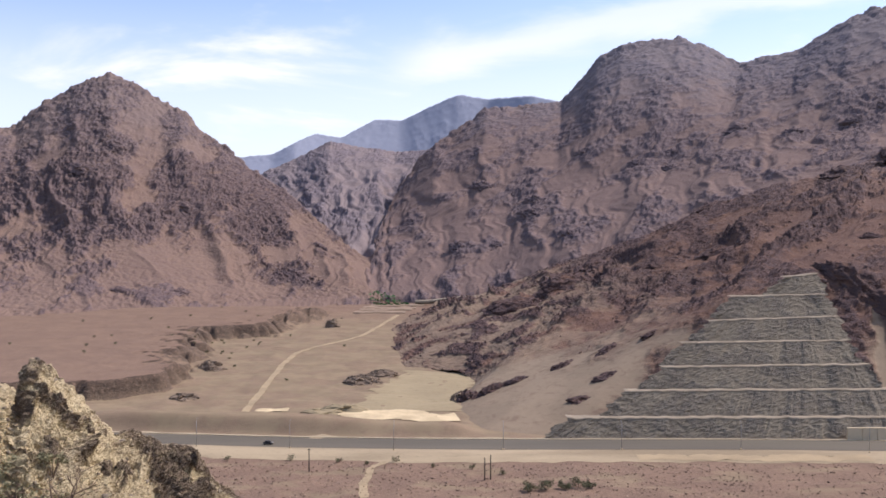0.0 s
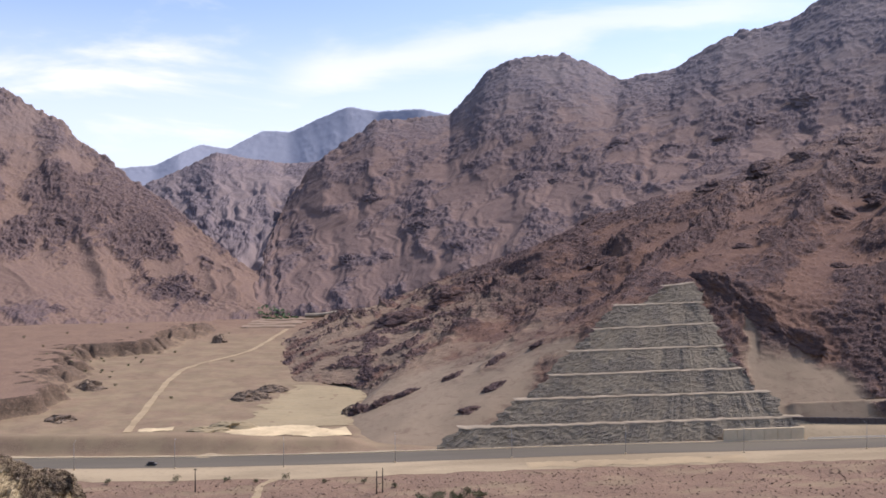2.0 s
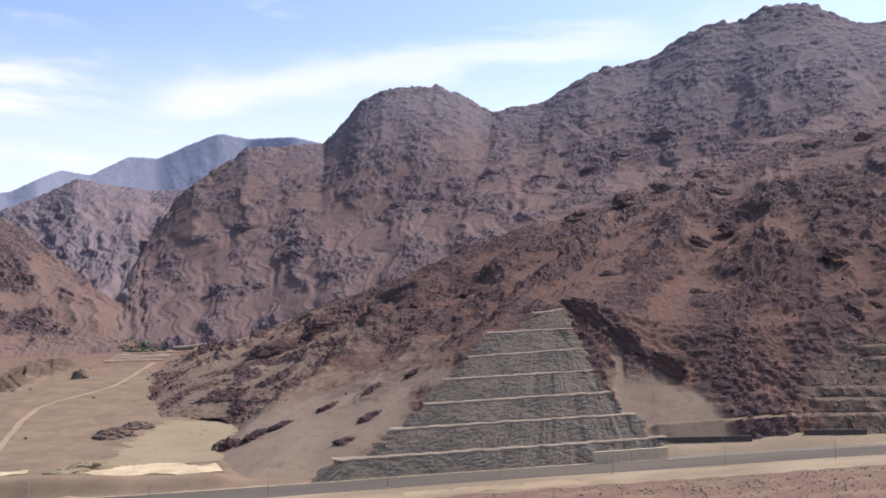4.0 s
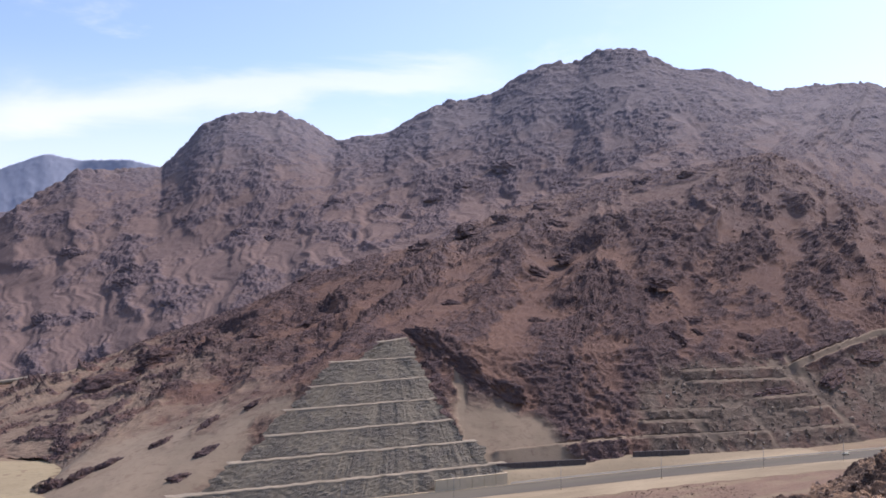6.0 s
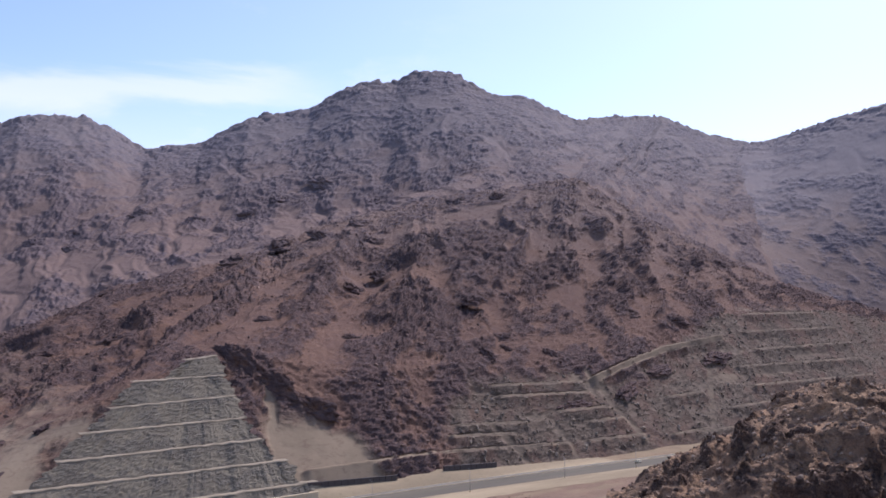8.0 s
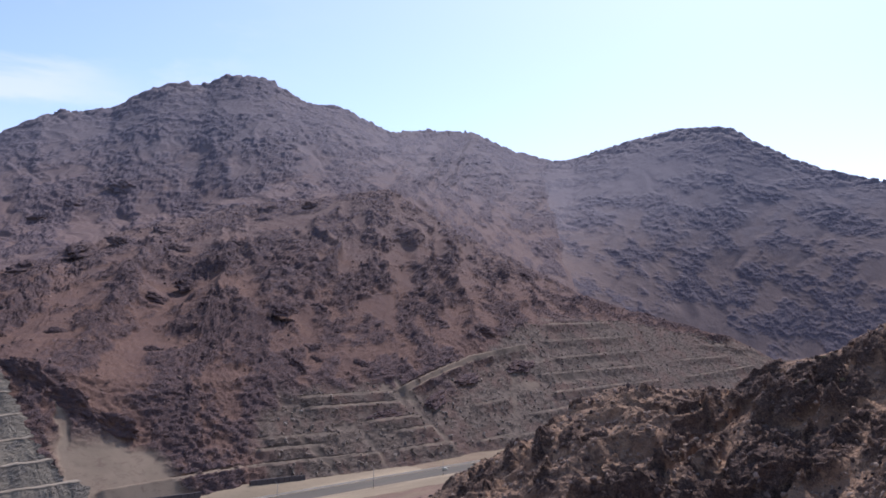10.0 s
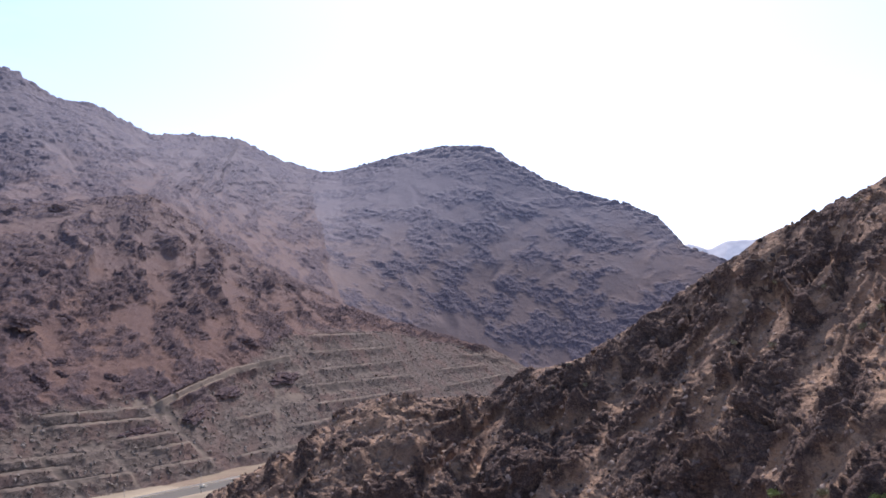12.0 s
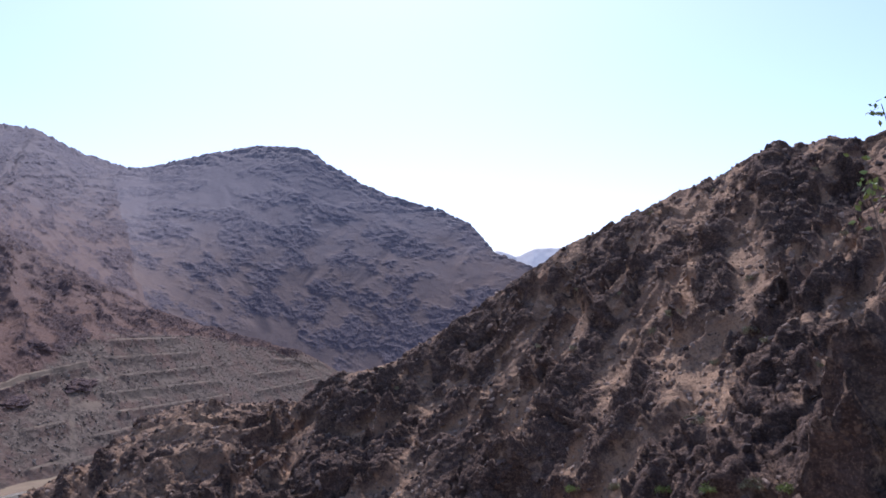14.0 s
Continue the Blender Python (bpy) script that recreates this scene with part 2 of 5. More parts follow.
def plain(name, color, rough=0.6, metal=0.0, vary=0.15):
    m, t, bsdf, co = material(name)
    n = noise_node(t, co, 6.0, 4)
    t.links.new(mix_color(t, remap(t, n, 0.3, 0.7), color, tuple(v * (1 - vary) for v in color)), bsdf.inputs["Base Color"])
    bsdf.inputs["Roughness"].default_value, bsdf.inputs["Metallic"].default_value = rough, metal
    return m


# each upper pair below tints a mountain's heights with painted haze
M_LEFT = terrain("brown mountain", (0.206, 0.140, 0.106), (0.184, 0.125, 0.098), (0.128, 0.095, 0.095), (0.166, 0.120, 0.110), 0.5, 0.5, grit=0.7, upper=((0.200, 0.152, 0.134), (0.146, 0.117, 0.122), 140, 300))
# greyed and paled all over, as haze painted into the rock
M_BACK = terrain("hazed mountain", (0.216, 0.173, 0.164), (0.202, 0.164, 0.156), (0.161, 0.135, 0.144), (0.179, 0.148, 0.150), 0.8, 0.3, grit=0.6)
M_MASSIF = terrain("hazed grey brown massif", (0.190, 0.131, 0.108), (0.168, 0.117, 0.099), (0.128, 0.099, 0.102), (0.152, 0.113, 0.106), 0.5, 0.22, grit=0.5, upper=((0.186, 0.161, 0.160), (0.158, 0.142, 0.156), 210, 440))
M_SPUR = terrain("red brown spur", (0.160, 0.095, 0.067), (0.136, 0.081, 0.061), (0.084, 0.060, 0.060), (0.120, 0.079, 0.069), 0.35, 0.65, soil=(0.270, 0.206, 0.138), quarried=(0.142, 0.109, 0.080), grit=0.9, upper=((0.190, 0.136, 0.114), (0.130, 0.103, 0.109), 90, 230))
M_EAST = terrain("grey hazed mountain", (0.214, 0.155, 0.127), (0.194, 0.143, 0.121), (0.112, 0.093, 0.103), (0.150, 0.122, 0.122), 0.5, 0.14, grit=0.35, upper=((0.228, 0.199, 0.196), (0.160, 0.144, 0.158), 150, 400))
M_HILL = terrain("dark rubble hill", (0.365, 0.232, 0.138), (0.255, 0.162, 0.102), (0.072, 0.047, 0.037), (0.126, 0.083, 0.062), 0.07, 0.8)
M_OUT = terrain("pale outcrop", (0.56, 0.455, 0.270), (0.46, 0.370, 0.225), (0.135, 0.098, 0.070), (0.285, 0.212, 0.140), 0.012, 1.4, grit=0.9)
# far ranges: the haze before them is put into the base colour
M_FAR = earth("distant rock in blue haze", ((0.27, 0.29, 0.345), (0.255, 0.275, 0.33)), 0.004, 0.3, 0.95, 0.1)
M_FARPALE = earth("distant rock in pale haze", ((0.82, 0.76, 0.68), (0.80, 0.74, 0.66)), 0.004, 0.3, 0.95, 0.05)
# its rock tones are darkened to carry the shade of the steep banks
M_GROUND = terrain("valley gravel", (0.222, 0.147, 0.101), (0.197, 0.130, 0.091), (0.080, 0.058, 0.045), (0.130, 0.092, 0.066), 0.22, 0.45, (0.248, 0.188, 0.116))
M_ASPHALT = earth("worn asphalt", ((0.135, 0.116, 0.085), (0.11, 0.095, 0.072)), 0.05, 0.03, 0.9, 0.2, (0.15, 1, 1))
M_SAND = earth("pale road shoulder sand", ((0.37, 0.292, 0.182), (0.245, 0.190, 0.118)), 0.03, 0.2, 0.95, 0.3, (0.3, 1, 1))
M_PIT = earth("bright quarry sand", ((0.62, 0.495, 0.295), (0.46, 0.36, 0.215)), 0.06, 0.3, 0.95, 0.2)
M_FLAT = earth("grey green gravel", ((0.31, 0.248, 0.145), (0.275, 0.218, 0.128)), 0.02, 0.3, 0.95, 0.25)
M_TRACK = earth("pale dirt track", ((0.37, 0.284, 0.168), (0.30, 0.23, 0.138)), 0.05, 0.2, 0.95, 0.2)
M_FACE = terrain("grey cut rock", (0.235, 0.198, 0.140), (0.190, 0.160, 0.116), (0.145, 0.124, 0.096), (0.205, 0.178, 0.137), 0.16, 0.5, grit=1.2)
M_LEDGE = earth("pale bench gravel", ((0.32, 0.262, 0.185), (0.21, 0.170, 0.118)), 0.10, 0.2, 0.95, 0.4)
M_CONCRETE = earth("weathered concrete", ((0.60, 0.485, 0.325), (0.53, 0.43, 0.285)), 0.2, 0.03, 0.9, 0.2)
M_WHITE = plain("whitewashed concrete", (0.62, 0.54, 0.42), 0.8)
M_DARK = plain("dark gabion mesh", (0.075, 0.06, 0.055), 0.9)
M_STEEL = plain("galvanised steel", (0.28, 0.27, 0.26), 0.5, 0.6)
M_WOODPOLE = plain("creosoted timber", (0.06, 0.045, 0.035), 0.9)
M_LEAF = plain("dusty green leaves", (0.165, 0.160, 0.078), 0.8, 0, 0.4)
M_PALM = plain("dark palm green", (0.06, 0.17, 0.045), 0.7, 0, 0.4)
M_TWIG = plain("dry twigs", (0.20, 0.14, 0.09), 0.9)
M_CARDARK = plain("black car paint", (0.015, 0.014, 0.016), 0.3)
M_CARPALE = plain("cream car paint", (0.75, 0.68, 0.5), 0.3)
M_GLASS = plain("dark car glass", (0.01, 0.01, 0.012), 0.08)
M_TYRE = plain("tyre rubber", (0.015, 0.015, 0.015), 0.9)
M_FIELD = earth("tilled soil", ((0.27, 0.195, 0.135), (0.21, 0.155, 0.105)), 0.06, 0.3)

# ---- lines of the land, in metres ----
RANGE_FAR = [(-1079, 4162, 408), (-927, 4199, 432), (-823, 4220, 439), (-718, 4240, 495), (-625, 4355, 556), (-502, 4371, 535), (-342, 4487, 641), (-213, 4495, 634),
    (-40, 4500, 720), (81, 4499, 769), (219, 4495, 745), (437, 4378, 745), (576, 4362, 712), (766, 4333, 656)]
BACK_CREST = [(-421, 1853, 184), (-364, 1865, 220), (-294, 1877, 251), (-241, 1885, 279), (-175, 1892, 268), (-102, 1897, 259), (-28, 1850, 257), (88, 1798, 216)]
BACK_FOOT = [(-333, 1463, 53), (-223, 1311, 33), (-141, 1192, 27), (-99, 1146, 26), (-64, 1178, 24), (13, 1300, 25)]
LEFT_CREST = [(-699, 1155, 202), (-657, 1214, 225), (-629, 1251, 240), (-610, 1260, 244), (-575, 1276, 280), (-526, 1297, 309), (-494, 1310, 327), (-464, 1321, 312),
    (-419, 1325, 285), (-385, 1325, 270), (-359, 1322, 238), (-323, 1311, 215), (-287, 1299, 184), (-233, 1279, 149), (-181, 1257, 110), (-147, 1241, 82), (-105, 1215,
    53), (-72, 1188, 25)]
LEFT_MID = [(-597, 983, 75), (-518, 1027, 74), (-434, 1065, 100), (-373, 1088, 107), (-309, 1108, 100), (-242, 1124, 71), (-177, 1126, 46), (-125, 1113, 36), (-75, 1117,
    22)]
LEFT_FOOT = [(-437, 717, 12), (-397, 785, 12), (-363, 823, 14), (-328, 870, 15), (-283, 907, 15), (-240, 971, 14), (-189, 1033, 14), (-151, 1049, 14), (-100, 1075, 17),
    (-72, 1078, 16)]
MASSIF_A = [(-81, 1498, 153), (-44, 1549, 215), (-14, 1550, 244), (16, 1580, 267), (78, 1598, 310), (143, 1644, 323), (225, 1665, 333), (254, 1681, 369), (296, 1674,
    416), (337, 1666, 439), (387, 1655, 447), (437, 1643, 447), (490, 1628, 428), (524, 1617, 405), (535, 1593, 391), (565, 1572, 397), (620, 1540, 405), (694, 1497,
    456)]
MASSIF_B = [(794, 1446, 477), (836, 1423, 509), (872, 1401, 528), (935, 1360, 535), (956, 1345, 550), (995, 1317, 554), (1028, 1291, 545), (1069, 1244, 504), (1148, 1241,
    511), (1219, 1241, 497), (1299, 1246, 485), (1401, 1254, 507), (1563, 1248, 528), (1609, 1270, 537), (1746, 1255, 511), (1879, 1237, 507), (1985, 1163, 440)]
MASSIF_MID = [(-116, 1150, 26), (-87, 1297, 75), (-20, 1280, 92), (54, 1279, 117), (176, 1268, 157), (293, 1246, 188), (393, 1187, 207), (524, 1135, 223), (684, 1047, 247), (816, 987,
    302), (979, 930, 303), (1236, 1016, 342), (1481, 932, 282)]
MASSIF_FOOT = [(-107, 1080, 12), (-87, 1087, 15), (-44, 1059, 12), (11, 1040, 15), (77, 1027, 34), (169, 986, 68), (298, 934, 106), (411, 890, 135), (547, 837, 163), (605, 834, 207), (742,
    784, 224), (912, 780, 212), (1073, 734, 153), (1206, 711, 104)]
EAST_CREST = [(1333, 1055, 236), (1437, 1084, 296), (1583, 1139, 374), (1719, 1172, 449), (1774, 1160, 479), (1788, 1106, 482), (1783, 970, 503), (1812, 849, 523), (1815,
    733, 510), (1804, 680, 471), (1787, 600, 423), (1786, 507, 380), (1779, 417, 354), (1762, 361, 325), (1760, 352, 321), (1680, 290, 256), (1646, 219, 225), (1614, 138,
    190)]
EAST_MID = [(1180, 927, 210), (1228, 897, 231), (1375, 865, 248), (1422, 724, 232), (1502, 608, 231), (1556, 453, 214), (1562, 348, 191), (1538, 191, 148)]
EAST_FOOT = [(1104, 862, 194), (1146, 805, 158), (1253, 689, 91), (1327, 585, 69), (1343, 574, 67), (1370, 444, 31), (1386, 310, 9), (1369, 172, 12)]
RANGE_RIGHT = [(4380, 1035, 444), (4427, 808, 512), (4440, 736, 517), (4453, 651, 484), (4465, 565, 527), (4482, 408, 530), (4497, 183, 491), (4498, -146, 426)]
HILL_CREST = [(112.5, 99.4, 69.8), (112.0, 92.2, 73.8), (111.5, 84.9, 78.0), (111.9, 75.7, 82.7), (110.4, 65.1, 89.3), (109.7, 60.3, 90.9), (112.7, 54.4, 90.5), (118.6,
    48.5, 90.1), (121.3, 47.2, 91.2), (122.3, 44.7, 93.6), (122.7, 37.2, 95.1), (122.1, 31.9, 97.9), (122.1, 22.9, 103.5), (121.3, 15.5, 108.8), (119.8, 10.7, 111.5),
    (118.3, 1.9, 115.1), (116.1, -6.4, 118.5), (113.8, -10.4, 120.2), (111.2, -15.5, 122.3), (113.0, -17.6, 121.7), (118.1, -23.2, 124.2), (119.2, -27.4, 123.2), (115.6,
    -33.6, 125.2), (107.9, -40.7, 125.9)]
HILL_FOOT = [(75.6, 80.0, 72.8), (73.5, 60.4, 76.5), (73.4, 46.5, 79.0), (80.9, 38.7, 78.9), (87.8, 31.1, 78.7), (82.0, 12.7, 80.9), (61.7, -1.7, 86.1), (50.0, -9.8,
    89.2), (39.6, -14.0, 91.8)]
OUT_CREST = [(-8.0, 13.3, 97.25), (-7.35, 13.5, 97.45), (-7.1, 14.0, 97.5), (-7.0, 14.4, 97.3), (-7.1, 14.9, 97.5), (-7.0, 14.9, 97.7), (-6.7, 15.1, 97.5), (-6.4, 15.2,
    97.2), (-6.2, 15.3, 96.8), (-5.9, 15.6, 96.3), (-5.7, 16.2, 96.1), (-5.2, 16.6, 95.8), (-4.9, 16.8, 95.7), (-4.7, 16.8, 95.3), (-4.4, 16.9, 95.0), (-4.0, 17.1, 94.6),
    (-3.2, 17.3, 93.7)]
OUT_FOOT = [(-7.0, 11.5, 95.8), (-6.0, 11.9, 95.7), (-5.4, 12.1, 95.6), (-4.8, 12.6, 95.4), (-4.3, 13.8, 95.0), (-3.7, 15.0, 94.3)]


# ---- mountains ----
def crags(p, size, mask_size, cover, tall, seed, spurs=0.0, spur_size=120.0, keep=None, lean=0.0, aspect=1.0, rough=None, bias=None, blocky=0.6, jag=0.0, low=0.13, add=None, crest=None, folds=4, soft=False):
    """Displaces a slope: spurs and gullies that run down it, and crags in patches. Returns points and the rock attribute."""
    shape = p.shape[:2]
    flat = p.reshape(-1, 3)
    n = normals(p).reshape(-1, 3)
    across = np.cumsum(np.linalg.norm(np.diff(p[shape[0] // 2], axis=0, prepend=p[shape[0] // 2][:1]), axis=1))
    across = np.broadcast_to(across[None], shape).reshape(-1)
    down = flat[:, 2]
    hold = np.ones(shape) if keep is None else np.broadcast_to(keep[:, None], shape)
    hold = hold.reshape(-1)
    run = np.stack([across / spur_size + 0.4 * fbm(flat / (spur_size * 1.2), 3, seed + 9), down / (spur_size * 4.0), down * 0], 1)
    big = (fbm(run * 1.3, folds, seed + 20, 0.55) if soft else ridged(run, folds, seed + 20, 0.5) - 0.85) * spurs
    ca, sa = math.cos(radians(lean)), math.sin(radians(lean))
    slant = np.stack([(ca * across + sa * down) / aspect, ca * down - sa * across, np.hypot(flat[:, 0], flat[:, 1]) * 0.5], 1)
    patch = fbm(slant / mask_size, 6, seed + 40, 0.62) + 0.3 * big / (spurs + 1e-6)
    if bias:
        patch = patch + bias(flat)
    rock = step(patch, cover - 0.4, cover + 0.4)
    lump = (1 - blocky) * (ridged(slant / size, 6, seed + 60, 0.58) - 0.8)
    lump = lump + blocky * (blocks(slant / (size * 0.8), seed + 60) + 0.5 * blocks(slant / (size * 0.34), seed + 61))
    sharp = fbm(flat / (size * 0.2), 4, seed + 80, 0.65)
    amount = low + (1 - low) * rock
    push = big * hold + amount * tall * (lump + 0.6 * sharp) * (0.3 + 0.7 * hold) + tall * 0.45 * rock
    if rough is not None:
        push, rock = push * rough(flat), rock * rough(flat)
    push = push + (1 if rough is None else rough(flat)) * (1 - hold) * tall * 0.45 * fbm(flat / (size * 0.6), 3, seed + 90, 0.6)
    if add is not None:
        push = push + add
    out = flat + n * push[:, None]
    if jag:
        near = np.broadcast_to(crest[:, None], shape).reshape(-1)
        top = near < 0.5
        teeth = slant[top] / jag
        out[top, 2] += jag * step(near[top], 0.5, 0.1) * (blocks(teeth / 4, seed + 95) + 0.6 * blocks(teeth / 1.7, seed + 96))
    return out.reshape(*shape, 3), rock.reshape(shape)


SPUR = [  # crest, middle and foot of the spur, column by column
    [(-3, 1010, 12), (35, 959, 21), (69, 927, 37), (102, 904, 54), (150, 877, 71), (202, 857, 92), (267, 838, 122), (327, 828, 142), (370, 820, 150),
     (409, 813, 160), (430, 820, 172), (451, 825, 185), (513, 811, 203), (565, 797, 216), (612, 779, 228), (694, 734, 243), (728, 700, 250),
     (835, 714, 223), (907, 690, 191), (1000, 684, 167), (1073, 649, 131), (1160, 585, 100), (1264, 516, 72), (1300, 467, 39), (1350, 416, 38)],
    [(-12, 1000, 9), (-20, 880, 12), (-15, 760, 14), (0, 660, 16), (45, 620, 20), (52, 575, 20), (32, 530, 12), (57, 527, 18), (89, 509, 28),
     (119, 485, 42), (142, 472, 54), (206, 486, 74), (258, 481, 69), (307, 470, 58), (343, 473, 61), (404, 471, 59), (506, 476, 64),
     (601, 495, 83), (680, 505, 92), (754, 509, 97), (850, 512, 100), (938, 512, 95), (1080, 490, 78), (1188, 470, 50), (1290, 425, 30)],
    [(-20, 985, 5), (-47, 867, 4), (-45, 735, 2), (-27, 612, 1), (10, 592, 1), (22, 560, 0), (7, 500, -1), (9, 463, -1), (18, 428, -1)]
    + [(x, 415, -1) for x in (50, 90, 170, 235, 290, 340, 410, 500, 590, 670, 750, 840, 930, 1040, 1150, 1270)]]


def mountain(name, lines, steps, n, mat, label, category="mountain", bearing=True, softs=None, fade=None, soil=None, cut=None, even=False, smooth=True, **kw):
    p = loft(lines, steps, n, bearing, softs, even=even)
    rows = np.arange(p.shape[0])
    keep = np.clip(np.abs(rows - steps[0]) / (0.25 * sum(steps[1:])), 0.12, 1)
    crest = keep
    if fade is not None:
        keep = keep * np.interp(rows / p.shape[0], *zip(*fade))
    flat = p.reshape(-1, 3)
    bare = soil(flat) if soil else np.zeros(len(flat))
    dug = cut(flat) if cut else np.zeros(len(flat))
    p, rock = crags(p, keep=keep, crest=crest, rough=(lambda q: (1 - 0.95 * bare) * (1 - 0.65 * dug)) if soil else None, add=shelves(flat) if cut else None, **kw)
    return tagged(grid_mesh(name, p, mat, {"rock": rock, "soil": bare, "cut": dug}, smooth), label, category)


TRACKS = [[(497, 51), (499, 34), (507, 6)], [(433, 20), (432, 0)], [(644, 48), (620, 30), (590, 6)], [(1186, 81), (1240, 31)], [(376, 24), (383, 10), (388, 0)],
          [(236, 62), (230, 46), (222, 30), (226, 12)]]


SHELVES = [  # ledges cut into the spur: x from and to, z from and to
    (346, 409, 26.0, 23.7), (337, 392, 20.4, 18.2), (231, 325, 12.3, 13.1), (325, 434, 13.1, 9.4), (393, 486, 46.9, 45.6), (392, 486, 40.1, 38.2),
    (438, 495, 28.0, 28.1), (461, 502, 20.0, 20.4), (447, 511, 9.3, 8.8), (734, 913, 77.7, 79.5), (729, 915, 61.8, 63.9), (680, 905, 48.4, 48.5),
    (680, 893, 33.0, 33.2), (628, 721, 19.0, 20.4), (568, 651, 4.9, 6.2), (759, 898, 94.1, 95.4), (558, 613, 30.3, 31.9), (534, 587, 6.1, 7.4),
    (985, 1133, 50.6, 51.2), (961, 1188, 33.0, 36.6), (1068, 1162, 66.8, 62.6)]
HAUL = [(492, 555, 46.4, 58.4), (539, 609, 55.6, 67.0), (593, 700, 65.4, 74.2)]


def ledge_depth(q, ledges):
    """Depth of each point below the ledge over it, and one where a ledge runs over its x."""
    x, y, z = q.T
    wave = 0.5 * fbm(np.stack([x / 9, y * 0, y * 0], 1), 3, 85)
    for x0, x1, z0, z1 in ledges:
        yield np.interp(x, [x0, x1], [z0, z1]) + wave - z, step(x, x0 - 1, x0 + 5) * step(x, x1 + 1, x1 - 5) * (y < 530)


def shelves(q):
    """How far the cut ledges stand out of the slope."""
    out = np.zeros(len(q))
    for ledges, far, drop in ((SHELVES, 3.0, 7.0), (HAUL, 5.0, 8.0)):
        for d, on in ledge_depth(q, ledges):
            out = np.maximum(out, far * on * step(d, -0.7, 0.0) * np.clip(1 - d / drop, 0, 1))
    return out


def gravel(q):
    """Pale loose gravel that lies on the cut ledges."""
    out = np.zeros(len(q))
    for ledges, wide, most in ((SHELVES, 0.9, 0.95), (HAUL, 3.4, 0.95)):
        for d, on in ledge_depth(q, ledges):
            out = np.maximum(out, most * on * step(d, -1.6, -0.8) * step(d, wide + 0.5, wide))
    return out * step(fbm(q / 7, 3, 86), -0.8, -0.3)


def worn(q):
    """Bulldozed tracks that run down the spur, by x and z."""
    near = np.full(len(q), 1e9)
    p = q[:, [0, 2]] + 3 * np.stack([fbm(q / 14, 3, 83), fbm(q / 14, 3, 84)], 1)
    for line in TRACKS:
        for a, b in zip(line, line[1:]):
            a, b = np.array(a, float), np.array(b, float)
            t = np.clip(((p - a) @ (b - a)) / ((b - a) @ (b - a)), 0, 1)
            near = np.minimum(near, np.linalg.norm(p - a - t[:, None] * (b - a), axis=1))
    return 0.85 * step(near, 3.4, 1.4) * step(q[:, 1], 540, 525)


def apron(mid, foot, along=0.55, height=0.3):
    """A control line for the hollow foot of a slope, where scree runs out onto the plain."""
    a, b = resample(mid, 20, True), resample(foot, 20, True)
    return np.c_[a[:, :2] + (b - a)[:, :2] * along, b[:, 2] + (a - b)[:, 2] * height]


SPOIL = [(494, 43, 15, 7), (419, 27, 13, 3), (701, 62, 17, 4), (391, 10, 16, 3), (735, 44, 40, 5), (660, 40, 22, 5), (480, 48, 8, 5), (620, 36, 16, 3), (800, 56, 30, 4), (1150, 64, 30, 4)]


def spoil(q):
    """Heaps of pale spoil tipped in the quarry: x, z and their reach."""
    out = np.zeros(len(q))
    w = 0.5 * fbm(q / 6, 4, 87, 0.6)
    for x, z, rx, rz in SPOIL:
        out = np.maximum(out, step(np.hypot((q[:, 0] - x) / rx, (q[:, 2] - z) / rz) + w, 1.0, 0.6))
    return 0.8 * out * (q[:, 1] < 535)


def graded(q):
    """Where the red spur's foot was graded smooth: beside the terraces and below the crags."""
    x, y, z = q.T
    w = fbm(q / 25, 4, 77)
    west = step(74 + 1.35 * z - x + 14 * w, -6, 10) * step(z, 52, 40) * step(x, -30, 0) * step(y, 575, 545)
    rim = np.interp(x, [0, 20, 42, 80, 118, 140], [4, 8, 16, 26, 40, 52])
    west = west * step(rim - z + 3 * w, -3, 3)
    east = step(x, 214, 224) * step(300 - 1.3 * z - x + 16 * w, -8, 8) * step(z, 46, 30)
    toe = 0.62 * step(x + 20 * w, 190, 40) * step(fbm(q * (1 / 30, 1 / 30, 1 / 14), 4, 78), -0.22, 0.12)
    return np.clip(np.maximum(toe, west + east + worn(q) + gravel(q) + spoil(q)), 0, 1)


def quarried(q):
    """Where the spur's foot was quarried to grey rubble."""
    x, y, z = q.T
    w = fbm(q / 30, 4, 79)
    top = np.interp(x, [330, 380, 480, 520, 620, 720, 950, 1150], [24, 52, 54, 40, 62, 96, 100, 70])
    return step(top - z + 9 * w, -6, 6) * step(x + 14 * w, 330, 350) * step(y, 535, 520)


# bare crags that stand out of the slopes: x, y, z and their length
MASSIF_CRAGS = [(102, 1307, 142, 34), (62, 1349, 161, 30), (124, 1195, 116, 38), (-66, 1326, 92, 22), (-42, 1327, 104, 26), (276, 1242, 184, 36), (312, 1197, 177, 30), (221, 1344, 212, 34),
    (20, 1175, 70, 28), (71, 1144, 71, 34), (154, 1063, 87, 26), (327, 1244, 199, 40), (471, 1167, 222, 34), (589, 1148, 258, 44), (538, 1138, 234, 36), (693, 1050, 252, 30), (133, 1239, 133, 36),
    (658, 1145, 291, 44), (416, 1231, 234, 30)]
EAST_CRAGS = [(1500, 884, 306, 34), (1572, 671, 291, 40), (1516, 462, 163, 48), (1412, 481, 84, 60), (1463, 398, 97, 46), (1432, 569, 138, 38), (1423, 743, 218, 34), (1644, 465, 265, 30),
    (1564, 563, 241, 36), (1377, 653, 143, 42), (1509, 340, 121, 36)]
